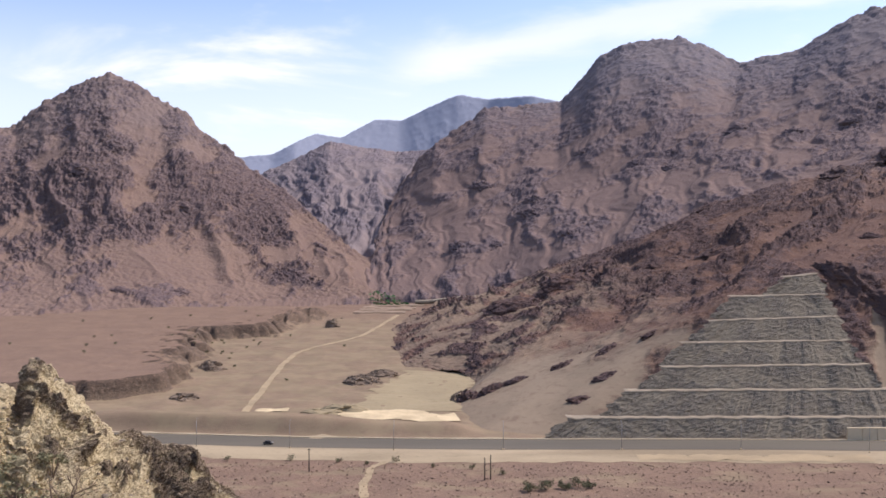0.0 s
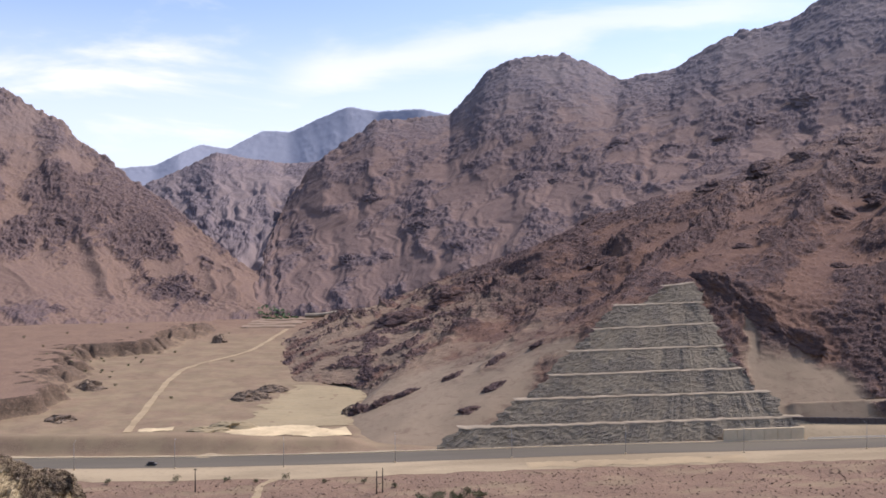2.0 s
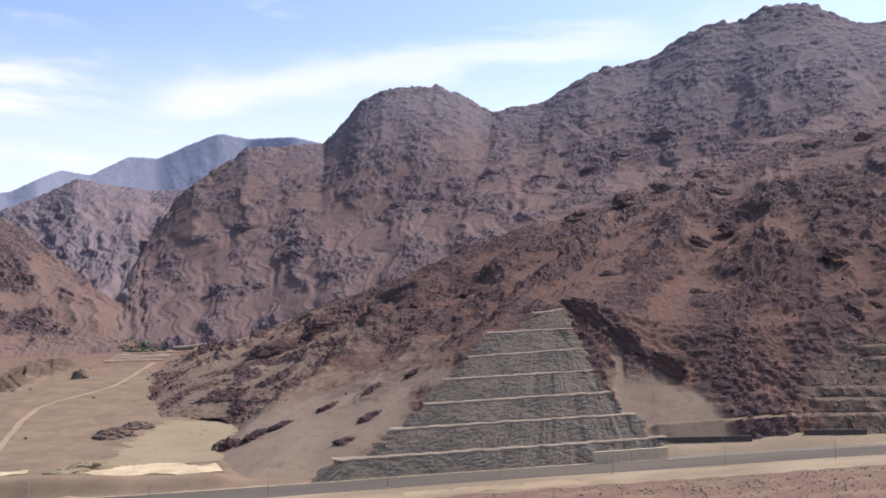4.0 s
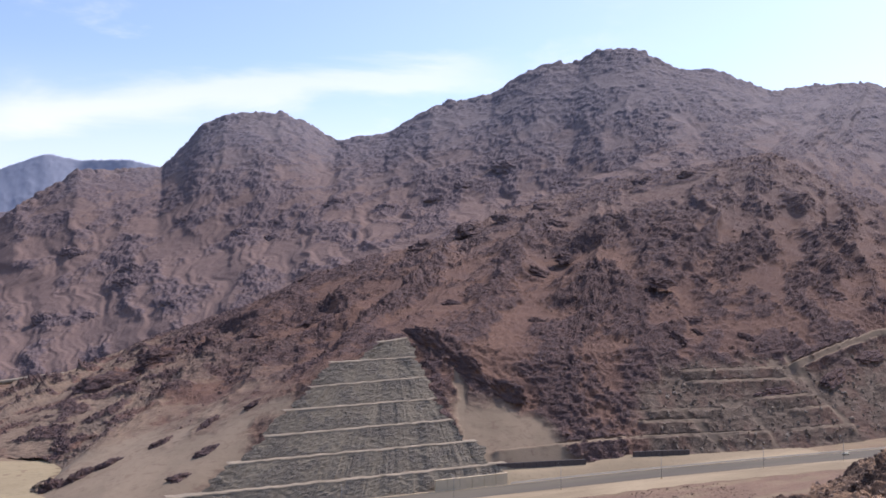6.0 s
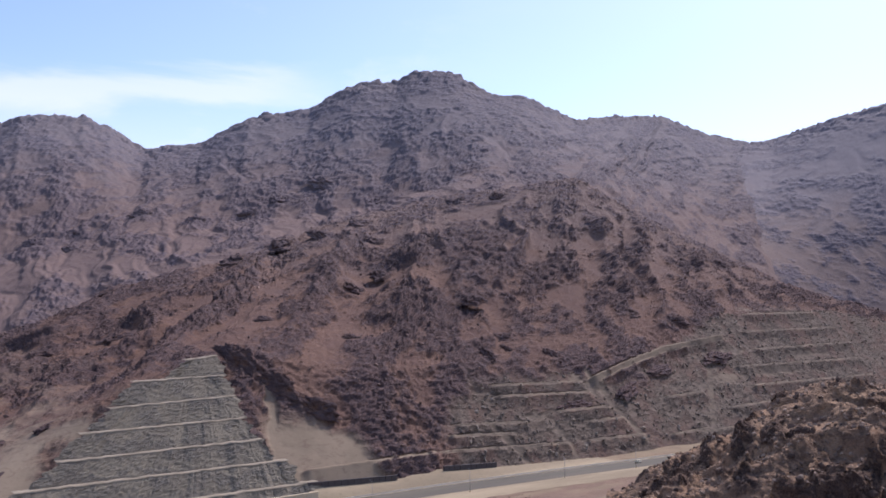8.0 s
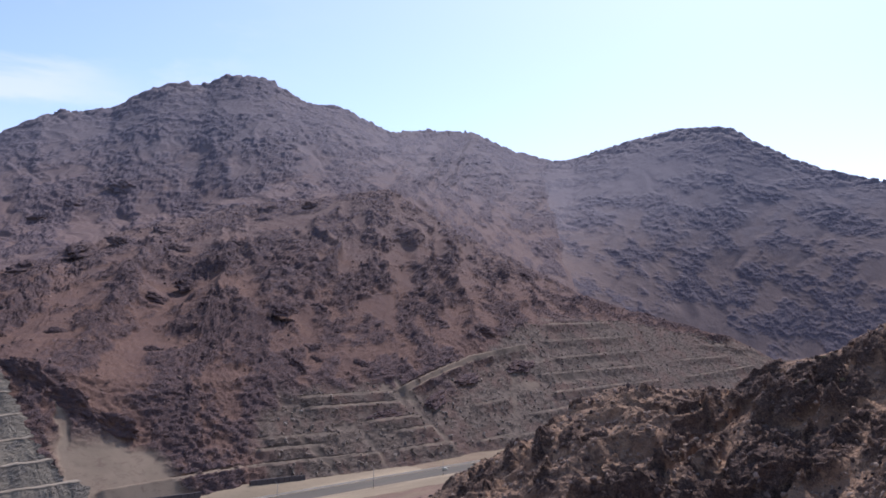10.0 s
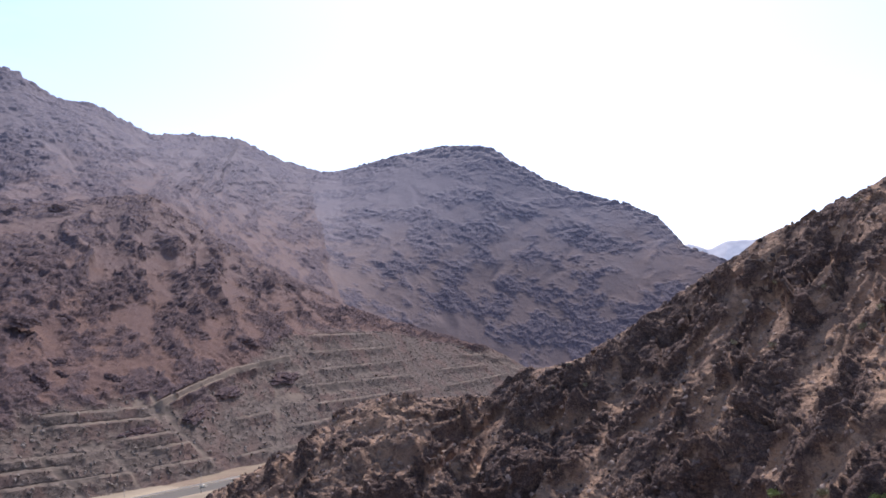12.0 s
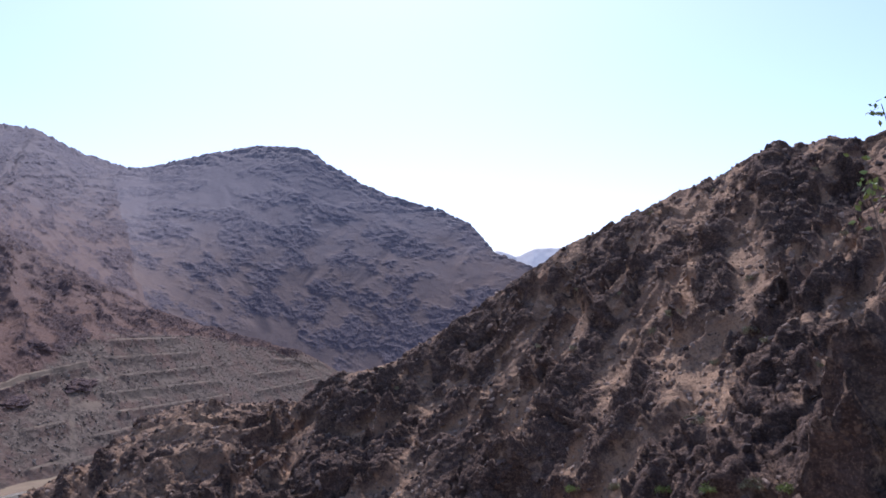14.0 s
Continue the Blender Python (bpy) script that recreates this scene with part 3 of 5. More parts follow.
LEFT_CRAGS = [(-466, 1128, 173, 30), (-444, 1185, 207, 34), (-373, 1086, 100, 30), (-339, 1137, 122, 32), (-226, 1158, 78, 34), (-277, 1218, 139, 30), (-442, 1036, 87, 30), (-518, 1114, 143, 28),
    (-185, 1088, 37, 30), (-342, 924, 30, 22), (-288, 953, 26, 20), (-170, 1181, 70, 26)]
SPUR_CRAGS = [(498, 671, 170, 18), (464, 715, 165, 22), (436, 765, 173, 24), (160, 674, 66, 20), (411, 484, 68, 14), (473, 484, 66, 16), (361, 514, 84, 14), (322, 525, 80, 13), (489, 548, 108, 18),
    (268, 550, 92, 14), (436, 493, 70, 13), (900, 630, 153, 20), (1132, 581, 104, 22)]


def bared(q, sites, most=0.6):
    """How much more bare rock there is round each crag."""
    out = np.zeros(len(q), np.float32)
    for x, y, z, l in sites:
        d = (q - np.array((x, y, z))) / (1.1 * l, 1.1 * l, 0.7 * l)
        out = np.maximum(out, most * np.exp(-(d * d).sum(1)))
    return out


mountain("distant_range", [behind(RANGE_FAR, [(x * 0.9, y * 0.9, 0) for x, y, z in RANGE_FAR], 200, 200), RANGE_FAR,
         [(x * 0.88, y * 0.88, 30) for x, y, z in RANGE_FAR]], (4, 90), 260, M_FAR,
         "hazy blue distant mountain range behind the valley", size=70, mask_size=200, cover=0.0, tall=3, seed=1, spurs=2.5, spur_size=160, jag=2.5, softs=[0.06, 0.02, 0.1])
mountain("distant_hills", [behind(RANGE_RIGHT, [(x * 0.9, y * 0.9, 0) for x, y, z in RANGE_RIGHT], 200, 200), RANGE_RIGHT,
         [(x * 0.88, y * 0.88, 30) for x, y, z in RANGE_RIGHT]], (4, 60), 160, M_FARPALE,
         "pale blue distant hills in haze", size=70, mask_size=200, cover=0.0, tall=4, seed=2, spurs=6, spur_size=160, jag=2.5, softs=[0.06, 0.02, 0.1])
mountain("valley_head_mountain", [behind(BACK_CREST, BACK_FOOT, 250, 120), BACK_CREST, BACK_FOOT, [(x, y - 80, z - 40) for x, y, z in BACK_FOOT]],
         (6, 150, 8), 300, M_BACK, "hazy brown mountain closing the valley's head", size=24, mask_size=70, cover=-0.05, tall=4.0, seed=5, spurs=13, spur_size=80, jag=1.6, soft=True)
mountain("pointed_mountain", [behind(LEFT_CREST, LEFT_FOOT, 250, 120), LEFT_CREST, LEFT_MID, apron(LEFT_MID, LEFT_FOOT), LEFT_FOOT, [(x * 0.95, y * 0.95, 4) for x, y, z in LEFT_FOOT]],
         (10, 160, 120, 70, 6), 500, M_LEFT, "reddish brown pointed mountain with dark crags and scree", size=15, mask_size=42, cover=0.02, tall=5.0, jag=2.0, seed=11, spurs=9, spur_size=85, lean=35, aspect=1.6, blocky=0.5, bias=lambda q: 0.7 * step(q[:, 2], 20, 130) - 0.46 + bared(q, LEFT_CRAGS),
         fade=((0, 1), (0.6, 1), (0.85, 0.25), (1, 0.0)))
MASSIF = [(-118, 1190, 28), (-105, 1290, 64)] + MASSIF_A + MASSIF_B
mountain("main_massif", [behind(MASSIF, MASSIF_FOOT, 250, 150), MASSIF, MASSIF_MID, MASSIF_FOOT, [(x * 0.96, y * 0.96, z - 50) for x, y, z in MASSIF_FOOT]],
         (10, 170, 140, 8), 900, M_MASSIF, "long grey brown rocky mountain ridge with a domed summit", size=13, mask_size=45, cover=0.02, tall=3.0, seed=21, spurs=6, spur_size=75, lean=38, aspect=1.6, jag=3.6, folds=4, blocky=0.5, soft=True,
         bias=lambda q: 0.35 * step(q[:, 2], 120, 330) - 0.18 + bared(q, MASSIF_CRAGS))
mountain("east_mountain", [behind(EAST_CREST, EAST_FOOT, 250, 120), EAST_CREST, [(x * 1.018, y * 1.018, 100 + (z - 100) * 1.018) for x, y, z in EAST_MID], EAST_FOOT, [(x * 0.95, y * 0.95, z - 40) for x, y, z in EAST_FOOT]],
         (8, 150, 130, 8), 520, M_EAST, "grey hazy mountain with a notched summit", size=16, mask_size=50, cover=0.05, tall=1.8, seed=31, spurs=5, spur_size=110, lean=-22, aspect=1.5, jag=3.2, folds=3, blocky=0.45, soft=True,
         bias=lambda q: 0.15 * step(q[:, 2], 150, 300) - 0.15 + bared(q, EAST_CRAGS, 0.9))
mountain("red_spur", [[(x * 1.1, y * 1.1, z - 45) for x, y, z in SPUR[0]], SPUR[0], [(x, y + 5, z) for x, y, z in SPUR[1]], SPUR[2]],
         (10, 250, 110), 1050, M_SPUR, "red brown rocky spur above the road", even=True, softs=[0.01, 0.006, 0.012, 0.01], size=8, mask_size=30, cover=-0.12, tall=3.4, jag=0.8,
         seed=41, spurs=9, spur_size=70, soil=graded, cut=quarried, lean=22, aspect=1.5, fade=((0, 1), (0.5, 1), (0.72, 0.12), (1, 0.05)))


def rubble_hill():
    """The near hill: broken rock ribs, with chutes of pale rubble that run aslant down between them."""
    lines = [behind(HILL_CREST, HILL_FOOT, 25, 14), [(x, y, z + 0.1) for x, y, z in HILL_CREST], HILL_FOOT, [(x * 0.9, y * 0.9, 38) for x, y, z in HILL_FOOT]]
    steps = (14, 340, 40)
    p = loft(lines, steps, 660)
    shape = p.shape[:2]
    flat = p.reshape(-1, 3)
    mid = p[180]
    across = np.cumsum(np.linalg.norm(np.diff(mid, axis=0, prepend=mid[:1]), axis=1))
    across = np.broadcast_to(across[None], shape).reshape(-1)
    v = np.clip((np.arange(shape[0]) - steps[0]) / steps[1], 0, 1.1)
    hold = np.broadcast_to(np.clip(np.abs(v) * 7, 0.15, 1)[:, None], shape).reshape(-1)
    v = np.broadcast_to(v[:, None], shape).reshape(-1)
    slide = across + 26 * v
    warp = fbm(flat / 9, 3, 55)
    run = np.stack([slide / 7.5 + 0.55 * warp, v * 2.2 + 0.2 * warp, v * 0], 1)
    lane = np.abs(grain(run, 52))
    chute = step(lane, 0.21, 0.06) * step(fbm(flat / 13, 3, 57), -0.5, 0.0)
    open_scree = step(fbm(flat / 6, 4, 58, 0.6) - 0.25 * v, 0.12, 0.38)
    north = 0.75 * step(flat[:, 1] + 9 * warp, 36, 58) * step(fbm(flat / 5, 3, 62), -0.35, 0.1)
    rock = np.clip(1 - 0.9 * np.maximum(np.maximum(chute, north), 0.85 * open_scree), 0, 1)
    lump = 1.6 * blocks(flat / 6.5, 53) + 0.7 * blocks(flat / 2.4, 54) + 0.34 * blocks(flat / 0.9, 56)
    push = hold * (2.0 * (ridged(run * 0.5, 3, 59) - 0.85) - 0.7 * chute)
    push = push + (0.16 + 0.84 * rock) * lump * (0.35 + 0.65 * hold) + 0.12 * fbm(flat / 0.6, 3, 60, 0.6)
    n = normals(p).reshape(-1, 3) + np.array((0, 0, 0.45))
    n /= np.linalg.norm(n, axis=1, keepdims=True)
    p = (flat + n * push[:, None]).reshape(*shape, 3)
    return tagged(grid_mesh("near_hill", p, M_HILL, {"rock": rock.reshape(shape)}), "dark rocky hillside of broken boulders and scree", "hillside")


rubble_hill()


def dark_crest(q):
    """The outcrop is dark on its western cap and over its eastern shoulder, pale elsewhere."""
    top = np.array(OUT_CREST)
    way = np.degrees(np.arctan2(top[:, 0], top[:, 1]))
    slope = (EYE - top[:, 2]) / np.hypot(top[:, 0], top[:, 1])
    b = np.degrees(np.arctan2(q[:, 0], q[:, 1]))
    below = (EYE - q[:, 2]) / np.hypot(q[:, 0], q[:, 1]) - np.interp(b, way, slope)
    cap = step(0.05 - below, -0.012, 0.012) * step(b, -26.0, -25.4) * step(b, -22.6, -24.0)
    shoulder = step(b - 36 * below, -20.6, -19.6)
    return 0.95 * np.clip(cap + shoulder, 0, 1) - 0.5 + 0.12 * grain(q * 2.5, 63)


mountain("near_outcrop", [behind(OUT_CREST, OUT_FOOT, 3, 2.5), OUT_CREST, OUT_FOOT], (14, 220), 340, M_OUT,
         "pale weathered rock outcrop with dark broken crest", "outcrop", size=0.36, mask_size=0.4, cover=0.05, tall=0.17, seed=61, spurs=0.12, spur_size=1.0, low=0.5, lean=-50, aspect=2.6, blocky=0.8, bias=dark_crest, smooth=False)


# ---- ground ----
ROAD = [(-420, 436), (-300, 425), (-143, 412), (-74, 404), (0, 400), (133, 400), (223, 396), (309, 394), (394, 388), (480, 380), (600, 368), (800, 335)]
BANK = [(-215, 470), (-207, 498), (-191, 506), (-171, 524), (-165, 634), (-184, 742), (-139, 761), (-112, 896), (-110, 1000)]


def road_y(x):
    return np.interp(x, *zip(*ROAD))


def fan_edge(x, y):
    """One on the raised fan west of the dry stream, nought on its bed, with gullied banks between."""
    q = np.stack([x, y, x * 0], -1)
    edge = np.interp(y, [b for a, b in BANK], [a for a, b in BANK]) + 10 * fbm(q / 30, 3, 3)
    worn = 26 * np.clip(ridged(q / 22, 3, 17) - 0.7, 0, 1) * step(y, 540, 600)
    side = step(edge - x - worn, 0, 5 + 26 * step(y, 540, 620))
    front = step(y + 8 * fbm(q / 24, 3, 5), 500, 502)
    return side * front * step(y, 1000, 880)


def ground_z(x, y):
    """Height of the valley floor, the bank, the berm and the lookout's hill."""
    x, y = np.broadcast_arrays(np.asarray(x, float), np.asarray(y, float))
    q = np.stack([x, y, x * 0], -1)
    z = 8 * step(y, 450, 1050) + 40 * step(y, 1080, 1500)
    z = z + 11 * fan_edge(x, y)
    rise = y - road_y(x)
    berm = step(rise, 13, 23) * step(rise, 44, 28) * step(x, -230, -150) * step(x, 22, 2)
    z = z + (7.5 - 3.2 * step(x, -70, -20)) * berm
    r = np.hypot(x, y)
    z = z + 98.3 * np.clip(1 - r / 300, 0, 1) ** 1.6
    rough = step(np.abs(rise + 6), 24, 40)
    return z + rough * (0.9 * fbm(q / 30, 4, 7) + 0.25 * fbm(q / 6, 2, 8)) - 0.15


def steps_of(*spans):
    return np.unique(np.concatenate([np.linspace(a, b, k) for a, b, k in spans]).round(3))


gx = steps_of((-4900, -500, 16), (-500, -300, 40), (-300, 110, 310), (110, 720, 70), (720, 4900, 16))
gy = steps_of((-4900, -60, 12), (-60, 300, 40), (300, 480, 120), (480, 800, 190), (800, 1200, 60), (1200, 4900, 16))
X, Y = np.meshgrid(gx, gy)
Z = ground_z(X, Y)
fan = fan_edge(X, Y)
# steep banks and berm as dark rock, their shade painted into the colour
bank = np.clip(np.hypot(np.gradient(Z, axis=0) / np.gradient(Y, axis=0), np.gradient(Z, axis=1) / np.gradient(X, axis=1)) * 2.2 - 0.35, 0, 1) * (Y > 440)
tan = 0.75 * step(fbm(np.stack([X / 26, Y / 11, X * 0], -1), 4, 15), 0.05, 0.45) * step(Y, 372, 366)
patchy = 0.6 + 0.4 * step(fbm(np.stack([X / 22, Y / 22, X * 0], -1), 4, 16), -0.25, 0.2)
bed = patchy * (1 - fan) * step(Y - road_y(X), 10, 14) * step(Y, 1000, 800)
tagged(grid_mesh("ground", np.stack([X, Y, Z], -1), M_GROUND, {"rock": bank, "soil": np.maximum(tan, bed * (1 - 0.75 * bank))}), "brown gravel valley floor with dry banks", "ground", kind="structure")


def ribbon(name, path, widths, mat, lift, n=200, wobble=0.0, m=8):
    """A strip that lies on the ground along a path of (x, y)."""
    row = resample([(x, y, 0) for x, y in path], n, soft=0.03)
    d = np.gradient(row, axis=0)
    side = np.stack([-d[:, 1], d[:, 0]], 1) / np.linalg.norm(d[:, :2], axis=1, keepdims=True)
    out = []
    for t in np.linspace(0, 1, m):
        w = widths[0] + (widths[1] - widths[0]) * t
        shift = wobble * fbm(np.stack([row[:, 0] / 9, row[:, 1] / 9, np.full(n, t * 3)], 1), 3, 5) if t in (0, 1) else 0
        xy = row[:, :2] + side * (w + shift)[:, None] if wobble and t in (0, 1) else row[:, :2] + side * w
        out.append(np.c_[xy, ground_z(xy[:, 0], xy[:, 1]) + lift])
    return grid_mesh(name, np.array(out), mat)


tagged(ribbon("road_shoulder", ROAD, (-30, 13), M_SAND, 0.08, wobble=3.0), "wide pale sandy road shoulder", "shoulder", kind="structure")
tagged(ribbon("road", ROAD, (-9.0, 9.0), M_ASPHALT, 0.16), "grey asphalt road along the valley", "road", kind="structure")
TRACK = [(-107, 470), (-110, 543), (-114, 621), (-113, 676), (-94, 718), (-71, 761), (-57, 846), (-47, 918)]
tagged(ribbon("dirt_track", TRACK, (-2.1, 2.1), M_TRACK, 0.25, wobble=0.8), "pale winding dirt track up the valley", "track", kind="structure")
tagged(ribbon("gravel_flat", [(-20, 470), (-22, 500), (-14, 545), (0, 592)], (-30, 24), M_FLAT, 0.2, wobble=8), "flat grey gravel clearing", "clearing", kind="structure")
tagged(ribbon("sand_pit", [(-58, 482), (-40, 463), (-20, 465), (-4, 456), (8, 458)], (-11, 9), M_PIT, 0.35, wobble=4), "bright excavated sand in the quarry pit", "sand", kind="structure")
tagged(ribbon("sand_patch", [(-102, 476), (-84, 476)], (-3, 3), M_PIT, 0.35, 60, wobble=2), "small bright patch of sand", "sand", kind="structure")


# ---- cut terraces ----
def part(name, p, mat, parent, label="", attrs=None, smooth=True):
    ob = grid_mesh(name, np.asarray(p, float), mat, attrs, smooth)
    ob.parent = parent
    return tagged(ob, label) if label else ob


def thing(name, label, category, at=(0, 0, 0), group=""):
    ob = new(name)
    ob.location = at
    return tagged(ob, label, category, group)


def bench(parent, x0, x1, z0, z1, low, seed, depth=3.6, taper=(0, 0), front=2.5, sink=0.0, face=None, lumps=0.6, top=None):
    """A ledge cut into the slope z = y - 412, and the rock face below it, down to the height low."""
    n = max(12, int((x1 - x0) / 0.9))
    u = np.linspace(0, 1, n)
    x, z = x0 + (x1 - x0) * u, z0 + (z1 - z0) * u
    y = 412 + z - front + 0.9 * fbm(np.stack([x / 10, z, z * 0], 1), 5, seed, 0.6)
    z = z + 0.45 * fbm(np.stack([x / 9, z * 0 + seed, z * 0], 1), 5, seed, 0.6)
    if sink:
        fade = np.clip(np.minimum(u, 1 - u) * (x1 - x0) / 9, 0, 1)
        z = z - 1.2 * (1 - fade)
    ledge = [np.stack([x, y + k, z + h], 1) for k, h in ((-0.1, -0.5), (0.0, 0.0), (depth * 0.5, 0.12), (depth + 3, 0.0))]
    part("ledge", ledge, top or M_LEDGE, parent, "pale gravel ledge")
    ends = np.clip(np.minimum(u, 1 - u) * (x1 - x0) / 9, 0, 1)
    y = y + sink * (1 - ends)
    rows = []
    v = np.linspace(0, 1, 20)
    run = (z - low) - depth
    for k in v:
        xx = x + (taper[0] * (1 - u) + taper[1] * u) * k
        ragged = fbm(np.stack([xx / 4, np.full(n, z.mean() - (z.mean() - low) * k) / 3, z * 0], 1), 3, seed + 8)
        xx = xx + 4 * ragged * (np.clip(1 - (x - x0) / 12, 0, 1) + np.clip(1 - (x1 - x) / 12, 0, 1))
        rows.append(np.stack([xx, y + 0.3 - run * k, z - 0.25 - (z - low) * k], 1))
    p = np.array(rows)
    if sink:
        p[-1] += (0, 5.0, -0.6)
    q = p.reshape(-1, 3)
    hold = np.clip(np.minimum(v, 1 - v) * 8, 0, 1)[:, None].repeat(n, 1).reshape(-1)
    lump = ridged(q * (1 / 3.2, 1 / 3.2, 1 / 1.9), 4, seed + 3, 0.6)
    lump = lump + 0.7 * blocks(q / 2.6, seed + 4) + 0.4 * blocks(q / 1.2, seed + 6)
    q = q + np.array((0, -0.75, 0.45)) * ((lump - 0.6) * lumps * hold)[:, None]
    rock = step(fbm(q / (16, 16, 9), 3, seed + 5), -0.15, 0.2)
    part("rock_face", q.reshape(p.shape), face or M_FACE, parent, "grey cut rock face", {"rock": rock.reshape(p.shape[:2])}, False)


BENCHES = [(59, 236, 8.6, 8.9), (89, 224, 19.5, 20.1), (109, 214, 29.6, 30.7), (122, 209, 40.2, 41.5), (139, 208, 50.5, 52.7), (154, 206, 62.2, 63.5), (186, 206, 72.0, 74.1)]
cut = thing("terraced_cut", "stepped rock cut with six pale benches above the road", "terraced slope", (150, 412, 0))
cut.location = (0, 0, 0)
low = -0.5
for k, (a, b, z0, z1) in enumerate(BENCHES):
    bench(cut, a, b, z0, z1, low, 100 + 7 * k, taper=(-14, 3), front=4.5, lumps=0.24)
    low = (z0 + z1) / 2


def ramp(name, path, depth, mat, label):
    """A haul road cut into the slope, with its bank."""
    row = resample(path, 90, soft=0.04)
    u = np.linspace(0, 1, 90)
    wob = 0.9 * fbm(row / 9, 4, 501) + 3.0 * (1 - np.clip(np.minimum(u, 1 - u) * 6, 0, 1))
    rows = [(4.0, -0.9 * depth - 2.5), (-0.55 * depth, -0.8 * depth), (0.0, -0.2), (0.4, 0.0), (depth * 0.6, 0.1), (depth + 6, 0.3)]
    p = np.array([row + np.c_[wob * 0, wob + dy - 2.6, wob * 0 + dz] for dy, dz in rows])
    return tagged(grid_mesh(name, p, mat), label, "road", kind="structure")


tagged(ribbon("footpath", [(-29, 320), (-31, 340), (-30, 360), (-24, 371)], (-1.6, 1.6), M_TRACK, 0.12, 80, wobble=0.8), "faint footpath down the stony slope", "path", kind="structure")
tagged(ribbon("bare_sand", [(84, 378), (130, 376), (185, 376)], (-4, 5), M_TRACK, 0.2, 90, wobble=4), "bright bare sand beside the road", "sand", kind="structure")
ramp("valley_road", [(-33, 1021, 13), (-16, 1015, 14), (10, 1005, 18), (48, 989, 22), (76, 972, 29)], 2.4, M_LEDGE, "pale graded road at the valley's head")


# a bank of fill that carries the gabion walls above the road
fill_x = np.linspace(218, 450, 150)
fill_h = np.interp(fill_x, [218, 230, 286, 300, 319, 360, 400, 450], [1.0, 6.2, 3.8, 4.6, 5.2, 3.0, 1.6, 0.2]) + 0.3 * fbm(np.stack([fill_x / 12, fill_x * 0, fill_x * 0], 1), 3, 91)
fill_y = road_y(fill_x) + 12.5
fill = [np.c_[fill_x, fill_y, fill_x * 0 - 0.3], np.c_[fill_x, fill_y * 0.5 + 207.6, fill_h * 0.52], np.c_[fill_x, fill_x * 0 + 415.8, fill_h],
        np.c_[fill_x, fill_x * 0 + 419.5, fill_h + 0.1], np.c_[fill_x, fill_x * 0 + 432, fill_h + 2.0]]
tagged(grid_mesh("embankment", np.array(fill), M_SAND), "tan earth embankment beside the road", "embankment", kind="structure")


# ---- small makers ----
def solid(name, verts, faces, mat, parent=None, smooth=False):
    mesh = bpy.data.meshes.new(name)
    mesh.from_pydata([tuple(v) for v in verts], [], faces)
    mesh.polygons.foreach_set("use_smooth", [smooth] * len(mesh.polygons))
    mesh.materials.append(mat)
    ob = new(name, mesh)
    ob.parent = parent
    return ob


def from_bm(name, bm, mat, parent=None, smooth=False):
    mesh = bpy.data.meshes.new(name)
    bm.to_mesh(mesh)
    bm.free()
    mesh.polygons.foreach_set("use_smooth", [smooth] * len(mesh.polygons))
    mesh.materials.append(mat)
    ob = new(name, mesh)
    ob.parent = parent
    return ob


def block(bm, size, at, bevel=0.0, taper=1.0, turn=0.0):
    """A box in bm: size, centre, bevelled edges, the top narrowed by taper."""
    made = bmesh.ops.create_cube(bm, size=1.0)["verts"]
    for v in made:
        k = taper if v.co.z > 0 else 1.0
        v.co = Vector((v.co.x * size[0] * k, v.co.y * size[1] * k, v.co.z * size[2]))
        v.co.rotate(Euler((0, 0, turn)))
        v.co += Vector(at)
    if bevel:
        edges = list({e for v in made for e in v.link_edges})
        bmesh.ops.bevel(bm, geom=edges, offset=bevel, segments=2, affect="EDGES")


def boxed(name, size, at, mat, parent=None, bevel=0.0, taper=1.0, turn=0.0):
    bm = bmesh.new()
    block(bm, size, at, bevel, taper, turn)
    return from_bm(name, bm, mat, parent)


def tube_data(path, radii, sides=8):
    """Vertices and faces of a round, tapered tube along a path."""
    path = [Vector(p) for p in path]
    verts, faces = [], []
    for k, (p, r) in enumerate(zip(path, radii)):
        d = (path[min(k + 1, len(path) - 1)] - path[max(k - 1, 0)]).normalized()
        q = d.to_track_quat("Z", "Y")
        verts += [p + q @ Vector((r * math.cos(a), r * math.sin(a), 0)) for a in np.linspace(0, 2 * math.pi, sides, endpoint=False)]
    for k in range(len(path) - 1):
        for j in range(sides):
            a, b = k * sides + j, k * sides + (j + 1) % sides
            faces.append((a, b, b + sides, a + sides))
    faces += [tuple(range(sides))[::-1], tuple(range((len(path) - 1) * sides, len(path) * sides))]
    return verts, faces


def tube(name, path, radii, mat, parent=None, sides=8):
    return solid(name, *tube_data(path, radii, sides), mat, parent, True)


def many(name, pieces, mat, parent=None, smooth=False):
    """One mesh out of many (verts, faces) pieces."""
    verts, faces = [], []
    for v, f in pieces:
        k = len(verts)
        verts += list(v)
        faces += [tuple(i + k for i in face) for face in f]
    return solid(name, verts, faces, mat, parent, smooth)


rng = random.Random(7)


def gz(x, y):
    return float(ground_z(x, y))


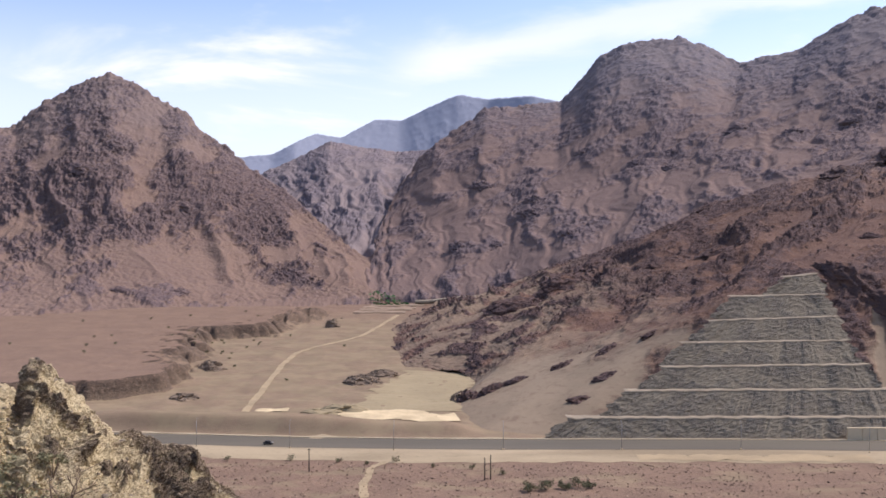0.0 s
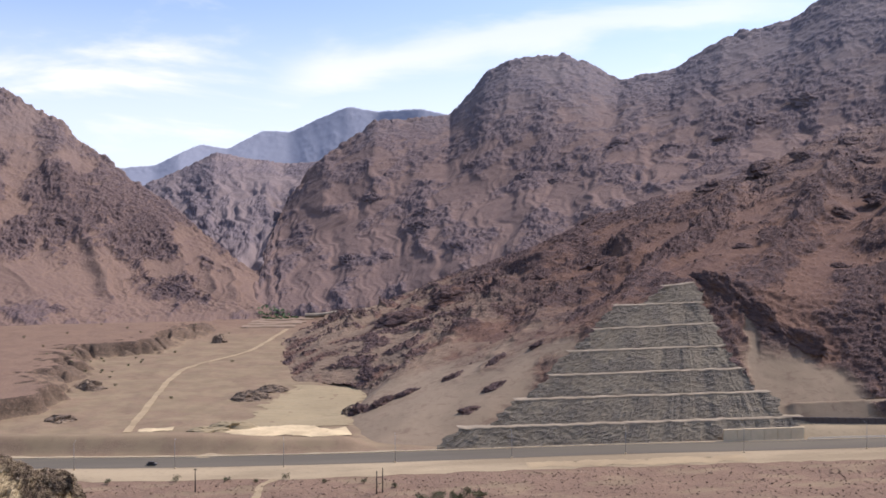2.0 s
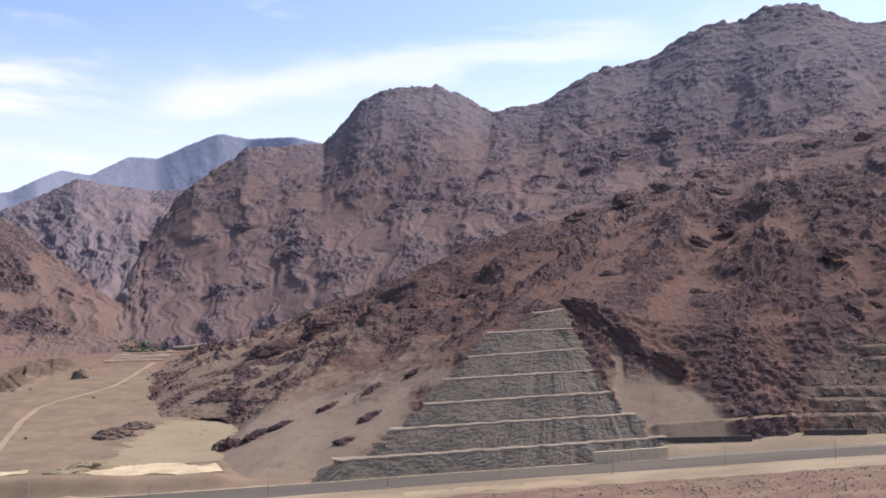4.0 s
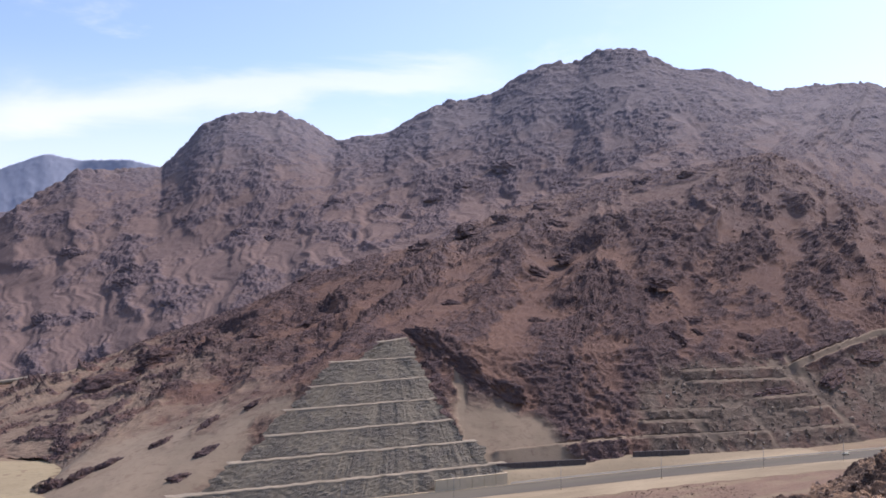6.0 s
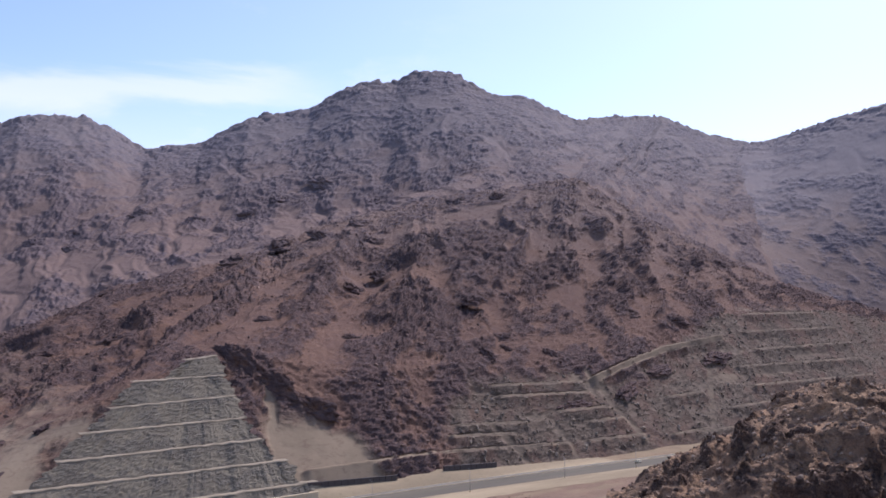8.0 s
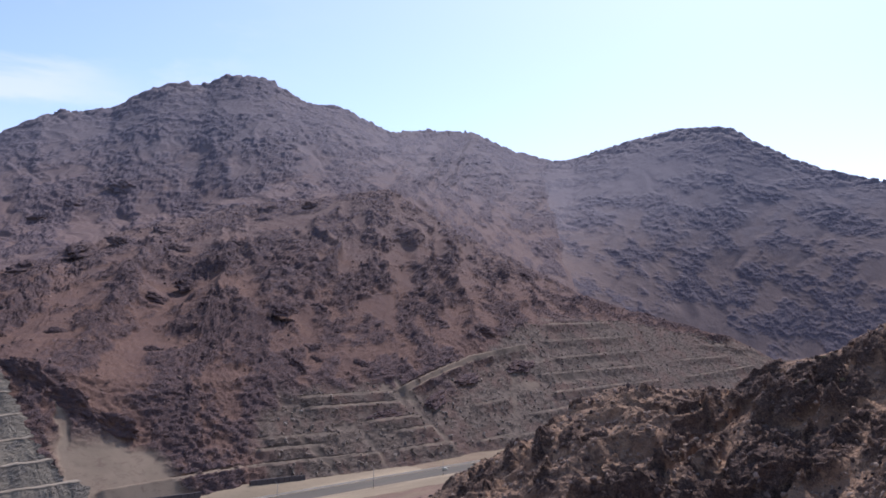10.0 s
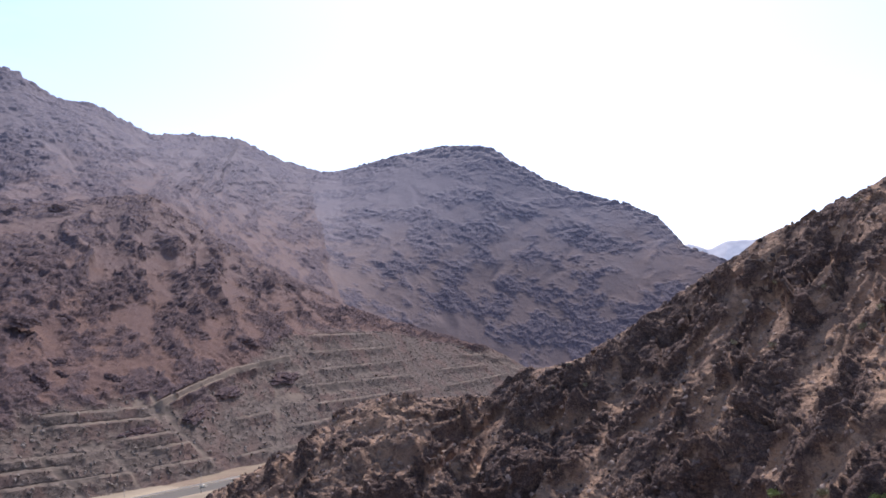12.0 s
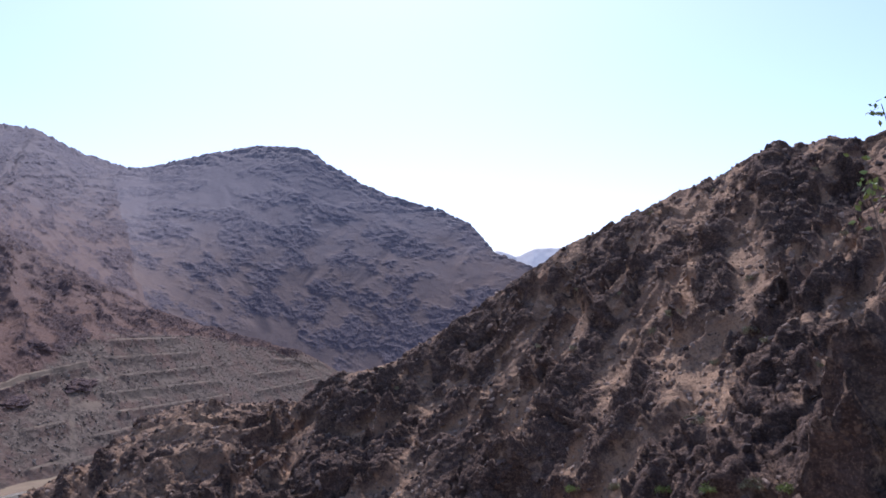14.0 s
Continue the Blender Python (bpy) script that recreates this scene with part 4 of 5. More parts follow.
# ---- along the road ----
kerb_row = resample([(x, y + 9.6, 0) for x, y in ROAD], 240, soft=0.03)
kerb = np.array([np.c_[kerb_row[:, 0], kerb_row[:, 1] + dy, kerb_row[:, 2] + dz] for dy, dz in ((0, 0.0), (0, 0.35), (0.5, 0.38), (0.6, 0.0))])
tagged(grid_mesh("kerb", kerb, M_CONCRETE, smooth=False), "low pale concrete kerb along the road", "kerb", kind="structure")
barrier = thing("road_barrier", "whitewashed concrete barrier along the road's far edge", "barrier")
profile = [(-0.32, 0), (-0.3, 0.25), (-0.14, 0.5), (-0.1, 1.05), (0.1, 1.05), (0.14, 0.5), (0.3, 0.25), (0.32, 0)]
seg_v = [(sx, y, z) for sx in (-3.95, 3.95) for y, z in profile]
seg_f = [(k, k + 1, k + 9, k + 8) for k in range(7)] + [tuple(range(8))[::-1], tuple(range(8, 16))]
first = solid("barrier_segment", seg_v, seg_f, M_WHITE)
for x in np.arange(236, 520, 8.0):
    ob = first if x == 236 else new("barrier_segment", first.data)
    slope = math.atan2(float(road_y(x + 4) - road_y(x - 4)), 8)
    ob.parent, ob.matrix_basis = barrier, pose(x, float(road_y(x)) + 11.0, -0.1, 0, 0, math.degrees(slope))

wall = thing("retaining_wall", "plain tan concrete retaining wall at the cut's foot", "wall", (210, 412, 0))
for k in range(6):
    boxed("wall_panel", (6.85, 1.0, 5.6), (-17.5 + 7 * k, -3.2, 2.6), M_CONCRETE, wall, 0.06)
boxed("coping", (42.4, 1.3, 0.3), (0, -3.2, 5.55), M_CONCRETE, wall, 0.05)

for x0, x1, y, za, zb in ((229, 286, 416.6, 7.6, 5.2), (319, 360, 416.6, 6.6, 4.4)):
    th = thing("gabion_wall", "long dark gabion wall above the road", "wall", (x0, y, 0), "gabion walls")
    n = int((x1 - x0) / 4)
    for k in range(n):
        boxed("gabion_basket", ((x1 - x0) / n - 0.12, 1.2, 3.2), ((k + 0.5) * (x1 - x0) / n, 0, za + (zb - za) * (k + 0.5) / n), M_DARK, th, 0.08)


def lamp_post(at):
    th = thing("street_lamp", "slender grey steel street lamp beside the road", "street lamp", at, "street lamps along the road")
    boxed("base_plate", (0.8, 0.8, 0.5), (0, 0, 0.25), M_CONCRETE, th, 0.05)
    tube("pole", [(0, 0, 0.3), (0, 0, 6), (0, 0, 11.6)], (0.15, 0.12, 0.08), M_STEEL, th)
    tube("arm", [(0, 0, 11.5), (0, 0.5, 12.1), (0, 1.8, 12.4)], (0.07, 0.06, 0.05), M_STEEL, th, 6)
    boxed("lamp_head", (0.32, 0.9, 0.18), (0, 2.1, 12.4), M_STEEL, th, 0.05)
    return th


lamp = lamp_post((-112, 397, 0))
for x, y in ((-69, 393.5), (-22, 390), (27, 391), (80, 391), (133.4, 391), (188.5, 386), (249, 385), (311, 382), (381, 378.5), (440, 374)):
    copy_thing(lamp, pose(x, y, 0))

pole = thing("utility_pole", "dark timber utility pole on stony ground", "pole", (-54.9, 357.8, gz(-54.9, 357.8) - 0.3))
tube("shaft", [(0, 0, 0), (0, 0, 5), (0, 0, 9.6)], (0.26, 0.22, 0.18), M_WOODPOLE, pole)
boxed("crossarm", (1.4, 0.16, 0.2), (0, 0, 9.2), M_WOODPOLE, pole, 0.03)
frame_pole = thing("pole_frame", "two dark timber poles joined by crossbars", "pole", (17.7, 345.7, gz(17.7, 345.7) - 0.3))
for x, h in ((-1.2, 9.4), (1.2, 10.2)):
    tube("shaft", [(x, 0.5 * x, 0), (x, 0.5 * x, 5), (x, 0.5 * x, h)], (0.26, 0.23, 0.19), M_WOODPOLE, frame_pole)
for z in (4.2, 6.6):
    tube("crossbar", [(-1.3, -0.65, z), (1.3, 0.65, z)], (0.1, 0.1), M_WOODPOLE, frame_pole, 6)


def car(at, turn, paint, label):
    th = thing("car", label, "car", at)
    th.rotation_euler = (0, 0, turn)
    bm = bmesh.new()
    block(bm, (4.5, 1.8, 0.75), (0, 0, 0.72), 0.18)
    body = from_bm("body", bm, paint, th, True)
    bm = bmesh.new()
    block(bm, (2.7, 1.62, 0.62), (-0.2, 0, 1.38), 0.1, 0.78)
    from_bm("roof", bm, paint, th, True)
    for sx, sy, size in ((0, 0.72, (1.9, 0.1, 0.36)), (0, -0.72, (1.9, 0.1, 0.36)), (1.02, 0, (0.2, 1.3, 0.36)), (-1.32, 0, (0.2, 1.3, 0.36))):
        boxed("window", size, (-0.15 + sx, sy, 1.36), M_GLASS, th, 0.02)
    for sx in (-1.4, 1.4):
        for sy in (-0.82, 0.82):
            wheel = tube("wheel", [(sx, sy - 0.11, 0.34), (sx, sy + 0.11, 0.34)], (0.34, 0.34), M_TYRE, th, 14)
            tube("rim", [(sx, sy * 1.05 - 0.1, 0.34), (sx, sy * 1.05 + 0.1, 0.34)], (0.2, 0.2), M_STEEL, wheel, 10)
    for sy in (-0.6, 0.6):
        boxed("headlight", (0.1, 0.35, 0.16), (2.22, sy, 0.82), M_WHITE, th, 0.03)
    return th


car((-80, float(road_y(-80)) - 4.5, 0.03), -0.09, M_CARDARK, "small black car driving on the asphalt road")
car((455, float(road_y(455)) + 3.0, 0.03), 3.03, M_CARPALE, "small cream car on the asphalt road")


# ---- plants ----
def leaf_cloud(n, size, leaf, seed):
    """Loose leaf blades, two triangles each, in an uneven clump."""
    r = random.Random(seed)
    pieces = []
    lobes = [(r.uniform(-0.6, 0.6), r.uniform(-0.6, 0.6), r.uniform(0.35, 0.9), r.uniform(0.25, 0.5)) for _ in range(9)]
    for _ in range(n):
        lx, ly, lz, lr = r.choice(lobes)
        d = Vector((r.gauss(0, 1), r.gauss(0, 1), r.gauss(0, 1))).normalized() * lr * r.uniform(0.5, 1.0)
        c = Vector(((lx + d.x) * size[0] / 2, (ly + d.y) * size[1] / 2, max(0.05, (lz + d.z * 0.7) * size[2] * 0.75)))
        q = Euler((r.uniform(0, 6), r.uniform(0, 6), r.uniform(0, 6))).to_quaternion()
        l = leaf * r.uniform(0.6, 1.3)
        pieces.append(([c + q @ Vector(v) for v in ((0, 0, 0), (l * 0.3, l * 0.5, 0.1 * l), (0, l, 0), (-l * 0.3, l * 0.5, 0.1 * l))], [(0, 1, 2, 3)]))
    return pieces


def twigs(n, size, seed, thick=0.04):
    r = random.Random(seed)
    pieces = []
    for _ in range(n):
        a, h = r.uniform(0, 6.28), r.uniform(0.5, 0.95)
        tip = Vector((math.cos(a) * size[0] * 0.5 * r.uniform(0.3, 1), math.sin(a) * size[1] * 0.5 * r.uniform(0.3, 1), size[2] * h))
        mid = tip * 0.5 + Vector((r.uniform(-0.1, 0.1) * size[0], r.uniform(-0.1, 0.1) * size[1], 0.12 * size[2]))
        pieces.append(tube_data([(0, 0, -0.1), mid, tip], (thick, thick * 0.7, thick * 0.3), 5))
        for _ in range(3):
            k = r.uniform(0.4, 0.9)
            b = mid.lerp(tip, k)
            e = b + Vector((r.uniform(-0.25, 0.25) * size[0], r.uniform(-0.25, 0.25) * size[1], r.uniform(0.02, 0.25) * size[2]))
            pieces.append(tube_data([b, e], (thick * 0.4, thick * 0.15), 4))
    return pieces


def shrub(at, size, n, leaf, seed, label, mat=None, group="", thick=0.06):
    th = thing("shrub", label, "shrub", at, group)
    many("stem", twigs(9, size, seed, thick), M_TWIG, th)
    if n:
        many("foliage", leaf_cloud(n, size, leaf, seed), mat or M_LEAF, th)
    return th


for k, (x, y, s) in enumerate(((-64.9, 372.6, 3.4), (-44, 370, 2.6), (-20, 371, 3.2), (-32, 366, 2.0), (-92, 372, 2.8), (-106, 376, 2.2), (-4, 362, 2.0), (12, 358, 2.4), (24, 352, 2.2))):
    shrub((x, y, gz(x, y) - 0.1), (s * 1.3, s * 1.3, s), 260, 0.35, 30 + k, "small dusty desert shrub beside the road", group="roadside shrubs")
for k, (x, y, s) in enumerate(((33, 328, 6.0), (39, 329, 7.0), (46, 331, 5.0), (52, 333, 6.5), (57, 334, 4.0))):
    shrub((x, y, gz(x, y) - 0.2), (s * 1.2, s * 1.1, s * 0.75), 700, 0.5, 60 + k, "dense dark green thorn bush on the slope", group="thorn bushes")


scrub_r = random.Random(19)
for k in range(46):
    x, y = scrub_r.uniform(-330, -60), scrub_r.uniform(500, 900)
    if k < 22:  # along the eroded bank
        y = scrub_r.uniform(560, 780)
        x = float(np.interp(y, [b for a, b in BANK], [a for a, b in BANK])) + scrub_r.uniform(-22, 26)
    s = scrub_r.uniform(1.3, 2.8)
    shrub((x, y, gz(x, y) - 0.1), (s * 1.4, s * 1.4, s), 120, 0.45, 140 + k, "low dusty shrub on the gravel fan", group="valley shrubs")


def palm(at, height, seed):
    r = random.Random(seed)
    th = thing("palm_tree", "date palm with dark green crown beside the fields", "palm tree", at, "date palms")
    tube("trunk", [(0, 0, -0.3), (0.15, 0, height * 0.5), (0.1, 0.1, height)], (0.3, 0.22, 0.2), M_TWIG, th, 7)
    pieces = []
    for _ in range(34):
        a, up, l = r.uniform(0, 6.28), r.uniform(-0.3, 1.2), r.uniform(2.4, 3.6)
        d = Vector((math.cos(a) * math.cos(up), math.sin(a) * math.cos(up), math.sin(up)))
        side = Vector((-math.sin(a), math.cos(a), 0)) * 0.35
        p = [Vector((0.1, 0.1, height)) + d * l * t + Vector((0, 0, -1.4 * t * t)) for t in (0, 0.35, 0.7, 1.0)]
        v = [p[0], p[1] + side, p[1] - side, p[2] + side * 0.8, p[2] - side * 0.8, p[3]]
        pieces.append((v, [(0, 1, 2), (1, 3, 4, 2), (3, 5, 4)]))
    many("crown", pieces, M_PALM, th)
    return th


for k in range(13):
    x, y = -84 + 2.6 * k + rng.uniform(-2, 2), 1040 + rng.uniform(-12, 16)
    palm((x, y, gz(x, y)), rng.uniform(4.5, 9.5) * (0.6 if k > 6 else 1.0), 90 + k)
for k in range(11):
    x, y = -88 + 2.9 * k + rng.uniform(-1.5, 1.5), 1052 + rng.uniform(-5, 8)
    palm((x, y, gz(x, y) + 1.0), rng.uniform(8.0, 12.5) * (0.65 if k > 6 else 1.0), 190 + k)
for k in range(12):
    x, y = -80 + 3.6 * k + rng.uniform(-2, 2), 1020 + rng.uniform(-10, 10)
    shrub((x, y, gz(x, y)), (6, 6, 3.4), 300, 0.8, 120 + k, "green fruit tree in the valley fields", M_PALM, "field trees", 0.12)

# ---- fields, banks and heaps ----
for k, (x0, x1, y, h) in enumerate(((-96, -40, 930, 1.2), (-92, -34, 955, 1.2), (-90, -30, 978, 1.3), (-84, -22, 1000, 1.3))):
    n = 60
    x = np.linspace(x0, x1, n)
    yy = y + 4 * fbm(np.stack([x / 25, x * 0 + k, x * 0], 1), 3, 300 + k)
    z = ground_z(x, yy)
    rows = [np.c_[x, yy, z - 0.5], np.c_[x, yy + 0.5, z + h], np.c_[x, yy + 1.2, z + h], np.c_[x, yy + 26, z + h - 0.4], np.c_[x, yy + 28, z - 1]]
    tagged(grid_mesh("field_terrace", np.array(rows), M_FIELD), "tilled field terrace held by a low stone wall", "field", "field terraces")


def crag(parent, at, size, turn, seed, mat, n=44, face=0.0):
    """A dark crag that stands out of a mountain's slope, as a part of the mountain."""
    u, v = np.meshgrid(np.linspace(0, 2 * math.pi, n), np.linspace(0, 1, n // 2))
    p = np.stack([np.cos(u) * (1 - v), np.sin(u) * (1 - v), (1 - (1 - v) ** 2.0) * 0.8], -1)
    lump = 0.4 * (ridged(p * 1.7 + seed, 5, seed, 0.62) - 0.75) + 0.8 * blocks(p * 2.2 + seed, seed) + 0.5 * blocks(p * 5 + seed, seed + 1)
    warp = fbm(p * 1.3 + seed, 3, seed + 2)
    p = p * (1 + 0.3 * (lump + warp)[..., None])
    p[:, -1] = p[:, 0]
    p = p * np.array(size)
    c, s = math.cos(radians(turn)), math.sin(radians(turn))
    # the long axis lies in the slope's face and climbs by the angle turn
    q = np.stack([c * p[..., 0] - s * p[..., 2] * 0.3, p[..., 1] + 0.75 * s * p[..., 0] - 0.3 * p[..., 2], s * p[..., 0] * 0.5 + p[..., 2] * 0.95 + 0.62 * p[..., 1]], -1)
    c, s = math.cos(radians(face)), math.sin(radians(face))
    q = np.stack([c * q[..., 0] - s * q[..., 1], s * q[..., 0] + c * q[..., 1], q[..., 2]], -1)
    ob = grid_mesh("crag", q + np.array(at), mat, {"rock": np.clip(0.7 + lump, 0, 1)})
    ob.parent = parent
    return ob


def heap(name, at, size, mat, label, category, seed, n=64, craggy=0.2, base=None):
    """A mound or a block of rock that rises out of the ground."""
    u, v = np.meshgrid(np.linspace(0, 2 * math.pi, n), np.linspace(0, 1, n // 2))
    x, y = np.cos(u) * (1 - v), np.sin(u) * (1 - v)
    p = np.stack([x, y, (1 - (1 - v) ** 2.2) * 0.75], -1)
    warp = fbm(p * 1.6 + seed, 3, seed)
    bump_by = 0.5 * (ridged(p * 1.9 + seed, 5, seed, 0.6) - 0.8) + 0.7 * blocks(p * 2.4 + seed, seed)
    p = p * (1 + craggy * (bump_by + warp)[..., None]) + np.stack([warp * 0.2, warp * -0.15, warp * 0], -1)
    p[:, -1] = p[:, 0]
    p = p * np.array(size) + np.array((at[0], at[1], (gz(at[0], at[1]) if base is None else base) - 0.1 * size[2]))
    return tagged(grid_mesh(name, p, mat, {"rock": np.clip(0.6 + bump_by, 0, 1)}), label, category)


M_CRAG = terrain("dark bank rock", (0.29, 0.215, 0.145), (0.25, 0.185, 0.128), (0.155, 0.118, 0.088), (0.215, 0.16, 0.115), 0.2)
heap("rock_knoll", (-104, 822, 0), (7, 6, 12), M_CRAG, "dark rock knoll standing in the valley", "rock", 401)
heap("rock_knoll", (-160, 604, 0), (10, 8, 9), M_CRAG, "dark rock knoll standing in the valley", "rock", 402)
heap("spoil_mound", (-55, 476, 0), (15, 8, 5), M_FLAT, "grey heap of quarry spoil", "spoil heap", 403)
heap("spoil_mound", (-66, 470, 0), (11, 7, 3), M_FLAT, "grey heap of quarry spoil", "spoil heap", 404)
heap("spoil_mound", (-150, 505, 0), (9, 7, 4.5), M_CRAG, "grey heap of quarry spoil", "spoil heap", 405)
heap("rock_knoll", (-52, 555, 0), (12, 9, 7), M_CRAG, "dark broken rock beside the gravel clearing", "rock", 406)
heap("rock_knoll", (-40, 580, 0), (11, 7, 5), M_CRAG, "dark broken rock beside the gravel clearing", "rock", 407)
heap("rock_knoll", (12, 503, 0), (9, 8, 6), M_CRAG, "dark broken rock at the spur's toe", "rock", 408)

heap("rock_buttress", (47.5, -13.0, 0), (5.0, 6.0, 13.5), M_HILL, "dark steep rock buttress before the hillside", "rock", 409, 150, 0.3, 90.0)

# ---- stones ----
def stone(r, size):
    bm = bmesh.new()
    bmesh.ops.create_icosphere(bm, subdivisions=1, radius=1)
    k = Vector((r.uniform(0, 50), 0, 0))
    for v in bm.verts:
        v.co *= 1 + 0.6 * noise.noise(v.co * 1.1 + k)
        v.co = Vector((v.co.x * size * r.uniform(0.9, 1.1), v.co.y * size, v.co.z * size * 0.75))
    data = [v.co.copy() for v in bm.verts], [tuple(v.index for v in f.verts) for f in bm.faces]
    bm.free()
    return data


def scatter(name, n, place, sizes, mat, label, seed):
    """Loose stones lying about; place gives a point for a pair of even random numbers."""
    r = random.Random(seed)
    kinds = [stone(r, 1.0) for _ in range(10)]
    pieces = []
    for _ in range(n):
        x, y, z = place(r)
        s = r.uniform(*sizes) * r.uniform(0.5, 1.0)
        m = Matrix.LocRotScale((x, y, z + 0.15 * s), Euler((r.uniform(-0.6, 0.6), r.uniform(-0.6, 0.6), r.uniform(0, 6.28))), (s, s * r.uniform(0.6, 1.2), s * r.uniform(0.6, 1.1)))
        v, f = r.choice(kinds)
        pieces.append(([m @ p for p in v], f))
    ob = many(name, pieces, mat)
    return tagged(ob, label, "stones", kind="stuff")


M_STONE = boulder("loose stones", (0.125, 0.082, 0.058), (0.37, 0.265, 0.185), 0.5)


rubble_r = np.random.default_rng(12)
rubble_x = rubble_r.uniform(-130, 330, 6000)
rubble_y = road_y(rubble_x) - rubble_r.uniform(32, 86, 6000)
RUBBLE = np.c_[rubble_x, rubble_y, ground_z(rubble_x, rubble_y)].tolist()
scatter("rubble", 6000, lambda r: r.choice(RUBBLE), (0.15, 0.7), M_STONE, "scattered reddish stones below the road", 11)

SPUR_OB = bpy.data.objects["red_spur"]
for k, (x, y, z, l, w, h, turn) in enumerate((
        (221, 485, 71, 14, 7, 9, -50), (238, 470, 56, 16, 7, 9, -48), (257, 456, 42, 14, 6, 8, -35), (136, 780, 60, 22, 10, 8, 20), (59, 706, 33, 24, 10, 9, 15),
        (100, 742, 50, 22, 9, 8, 24), (410, 622, 129, 10, 6, 6, 10), (372, 611, 117, 14, 6, 6, -20), (606, 752, 216, 20, 9, 9, 10), (642, 730, 222, 16, 9, 10, 0),
        (368, 804, 146, 26, 9, 8, 22), (394, 767, 164, 22, 9, 8, 25), (442, 535, 108, 13, 6, 5, 5), (489, 772, 187, 22, 8, 7, 12), (519, 696, 168, 18, 8, 6, 15),
        (454, 642, 134, 14, 6, 5, 30), (422, 581, 104, 11, 5, 4, -30), (449, 505, 78, 14, 6, 5, 0), (257, 839, 114, 26, 9, 8, 24), (607, 519, 95, 16, 6, 6, 15),
        (656, 506, 90, 14, 6, 6, -10), (300, 700, 100, 18, 8, 6, 25), (330, 640, 98, 14, 6, 5, 12), (200, 640, 80, 14, 6, 5, 25), (560, 640, 160, 14, 6, 5, -25), (87, 453, 21, 9, 4, 3, 12), (71, 438, 12.5, 8, 3, 2.5, 8),
        # the first four are low dark lumps standing in for shadowed quarry hollows
        (527, 451, 39, 19, 5, 3.5, 22), (669, 471, 58, 24, 6, 4.5, 8), (461, 444, 32, 17, 4, 3, 4), (580, 463, 51, 18, 5, 3, 15), (15, 495, 1.5, 6, 5, 6, 10), (27, 492, 7, 9, 4, 4, 30), (43, 495, 11, 9, 4, 4, 25), (69, 496, 19, 10, 4, 4, 22), (94, 492, 29, 10, 4, 4, 25), (117, 484, 39, 9, 4, 4, 28))):
    crag(SPUR_OB, (x, y + 3, z - 1), (l, w, h), turn, 600 + k, M_SPUR)

# crags of the mountains, parts of them, half sunk in the slope
for name, mat, face, sites in (("main_massif", M_MASSIF, -20, MASSIF_CRAGS), ("pointed_mountain", M_LEFT, 18, LEFT_CRAGS), ("red_spur", M_SPUR, -15, SPUR_CRAGS)):
    site_r = random.Random(name)
    for k, (x, y, z, l) in enumerate(sites):
        crag(bpy.data.objects[name], (x, y + 0.22 * l, z - 0.06 * l), (l * 0.55, l * 0.34, l * 0.30), site_r.uniform(-35, 30), 800 + k, mat, 60, face)

# ---- stones of the near hill and the outcrop ----
def surface_spots(ob, r, n, test):
    co = np.empty(len(ob.data.vertices) * 3, np.float32)
    ob.data.vertices.foreach_get("co", co)
    co = co.reshape(-1, 3)
    co = co[test(co)]
    return [tuple(float(c) for c in co[r.randrange(len(co))]) for _ in range(n)]


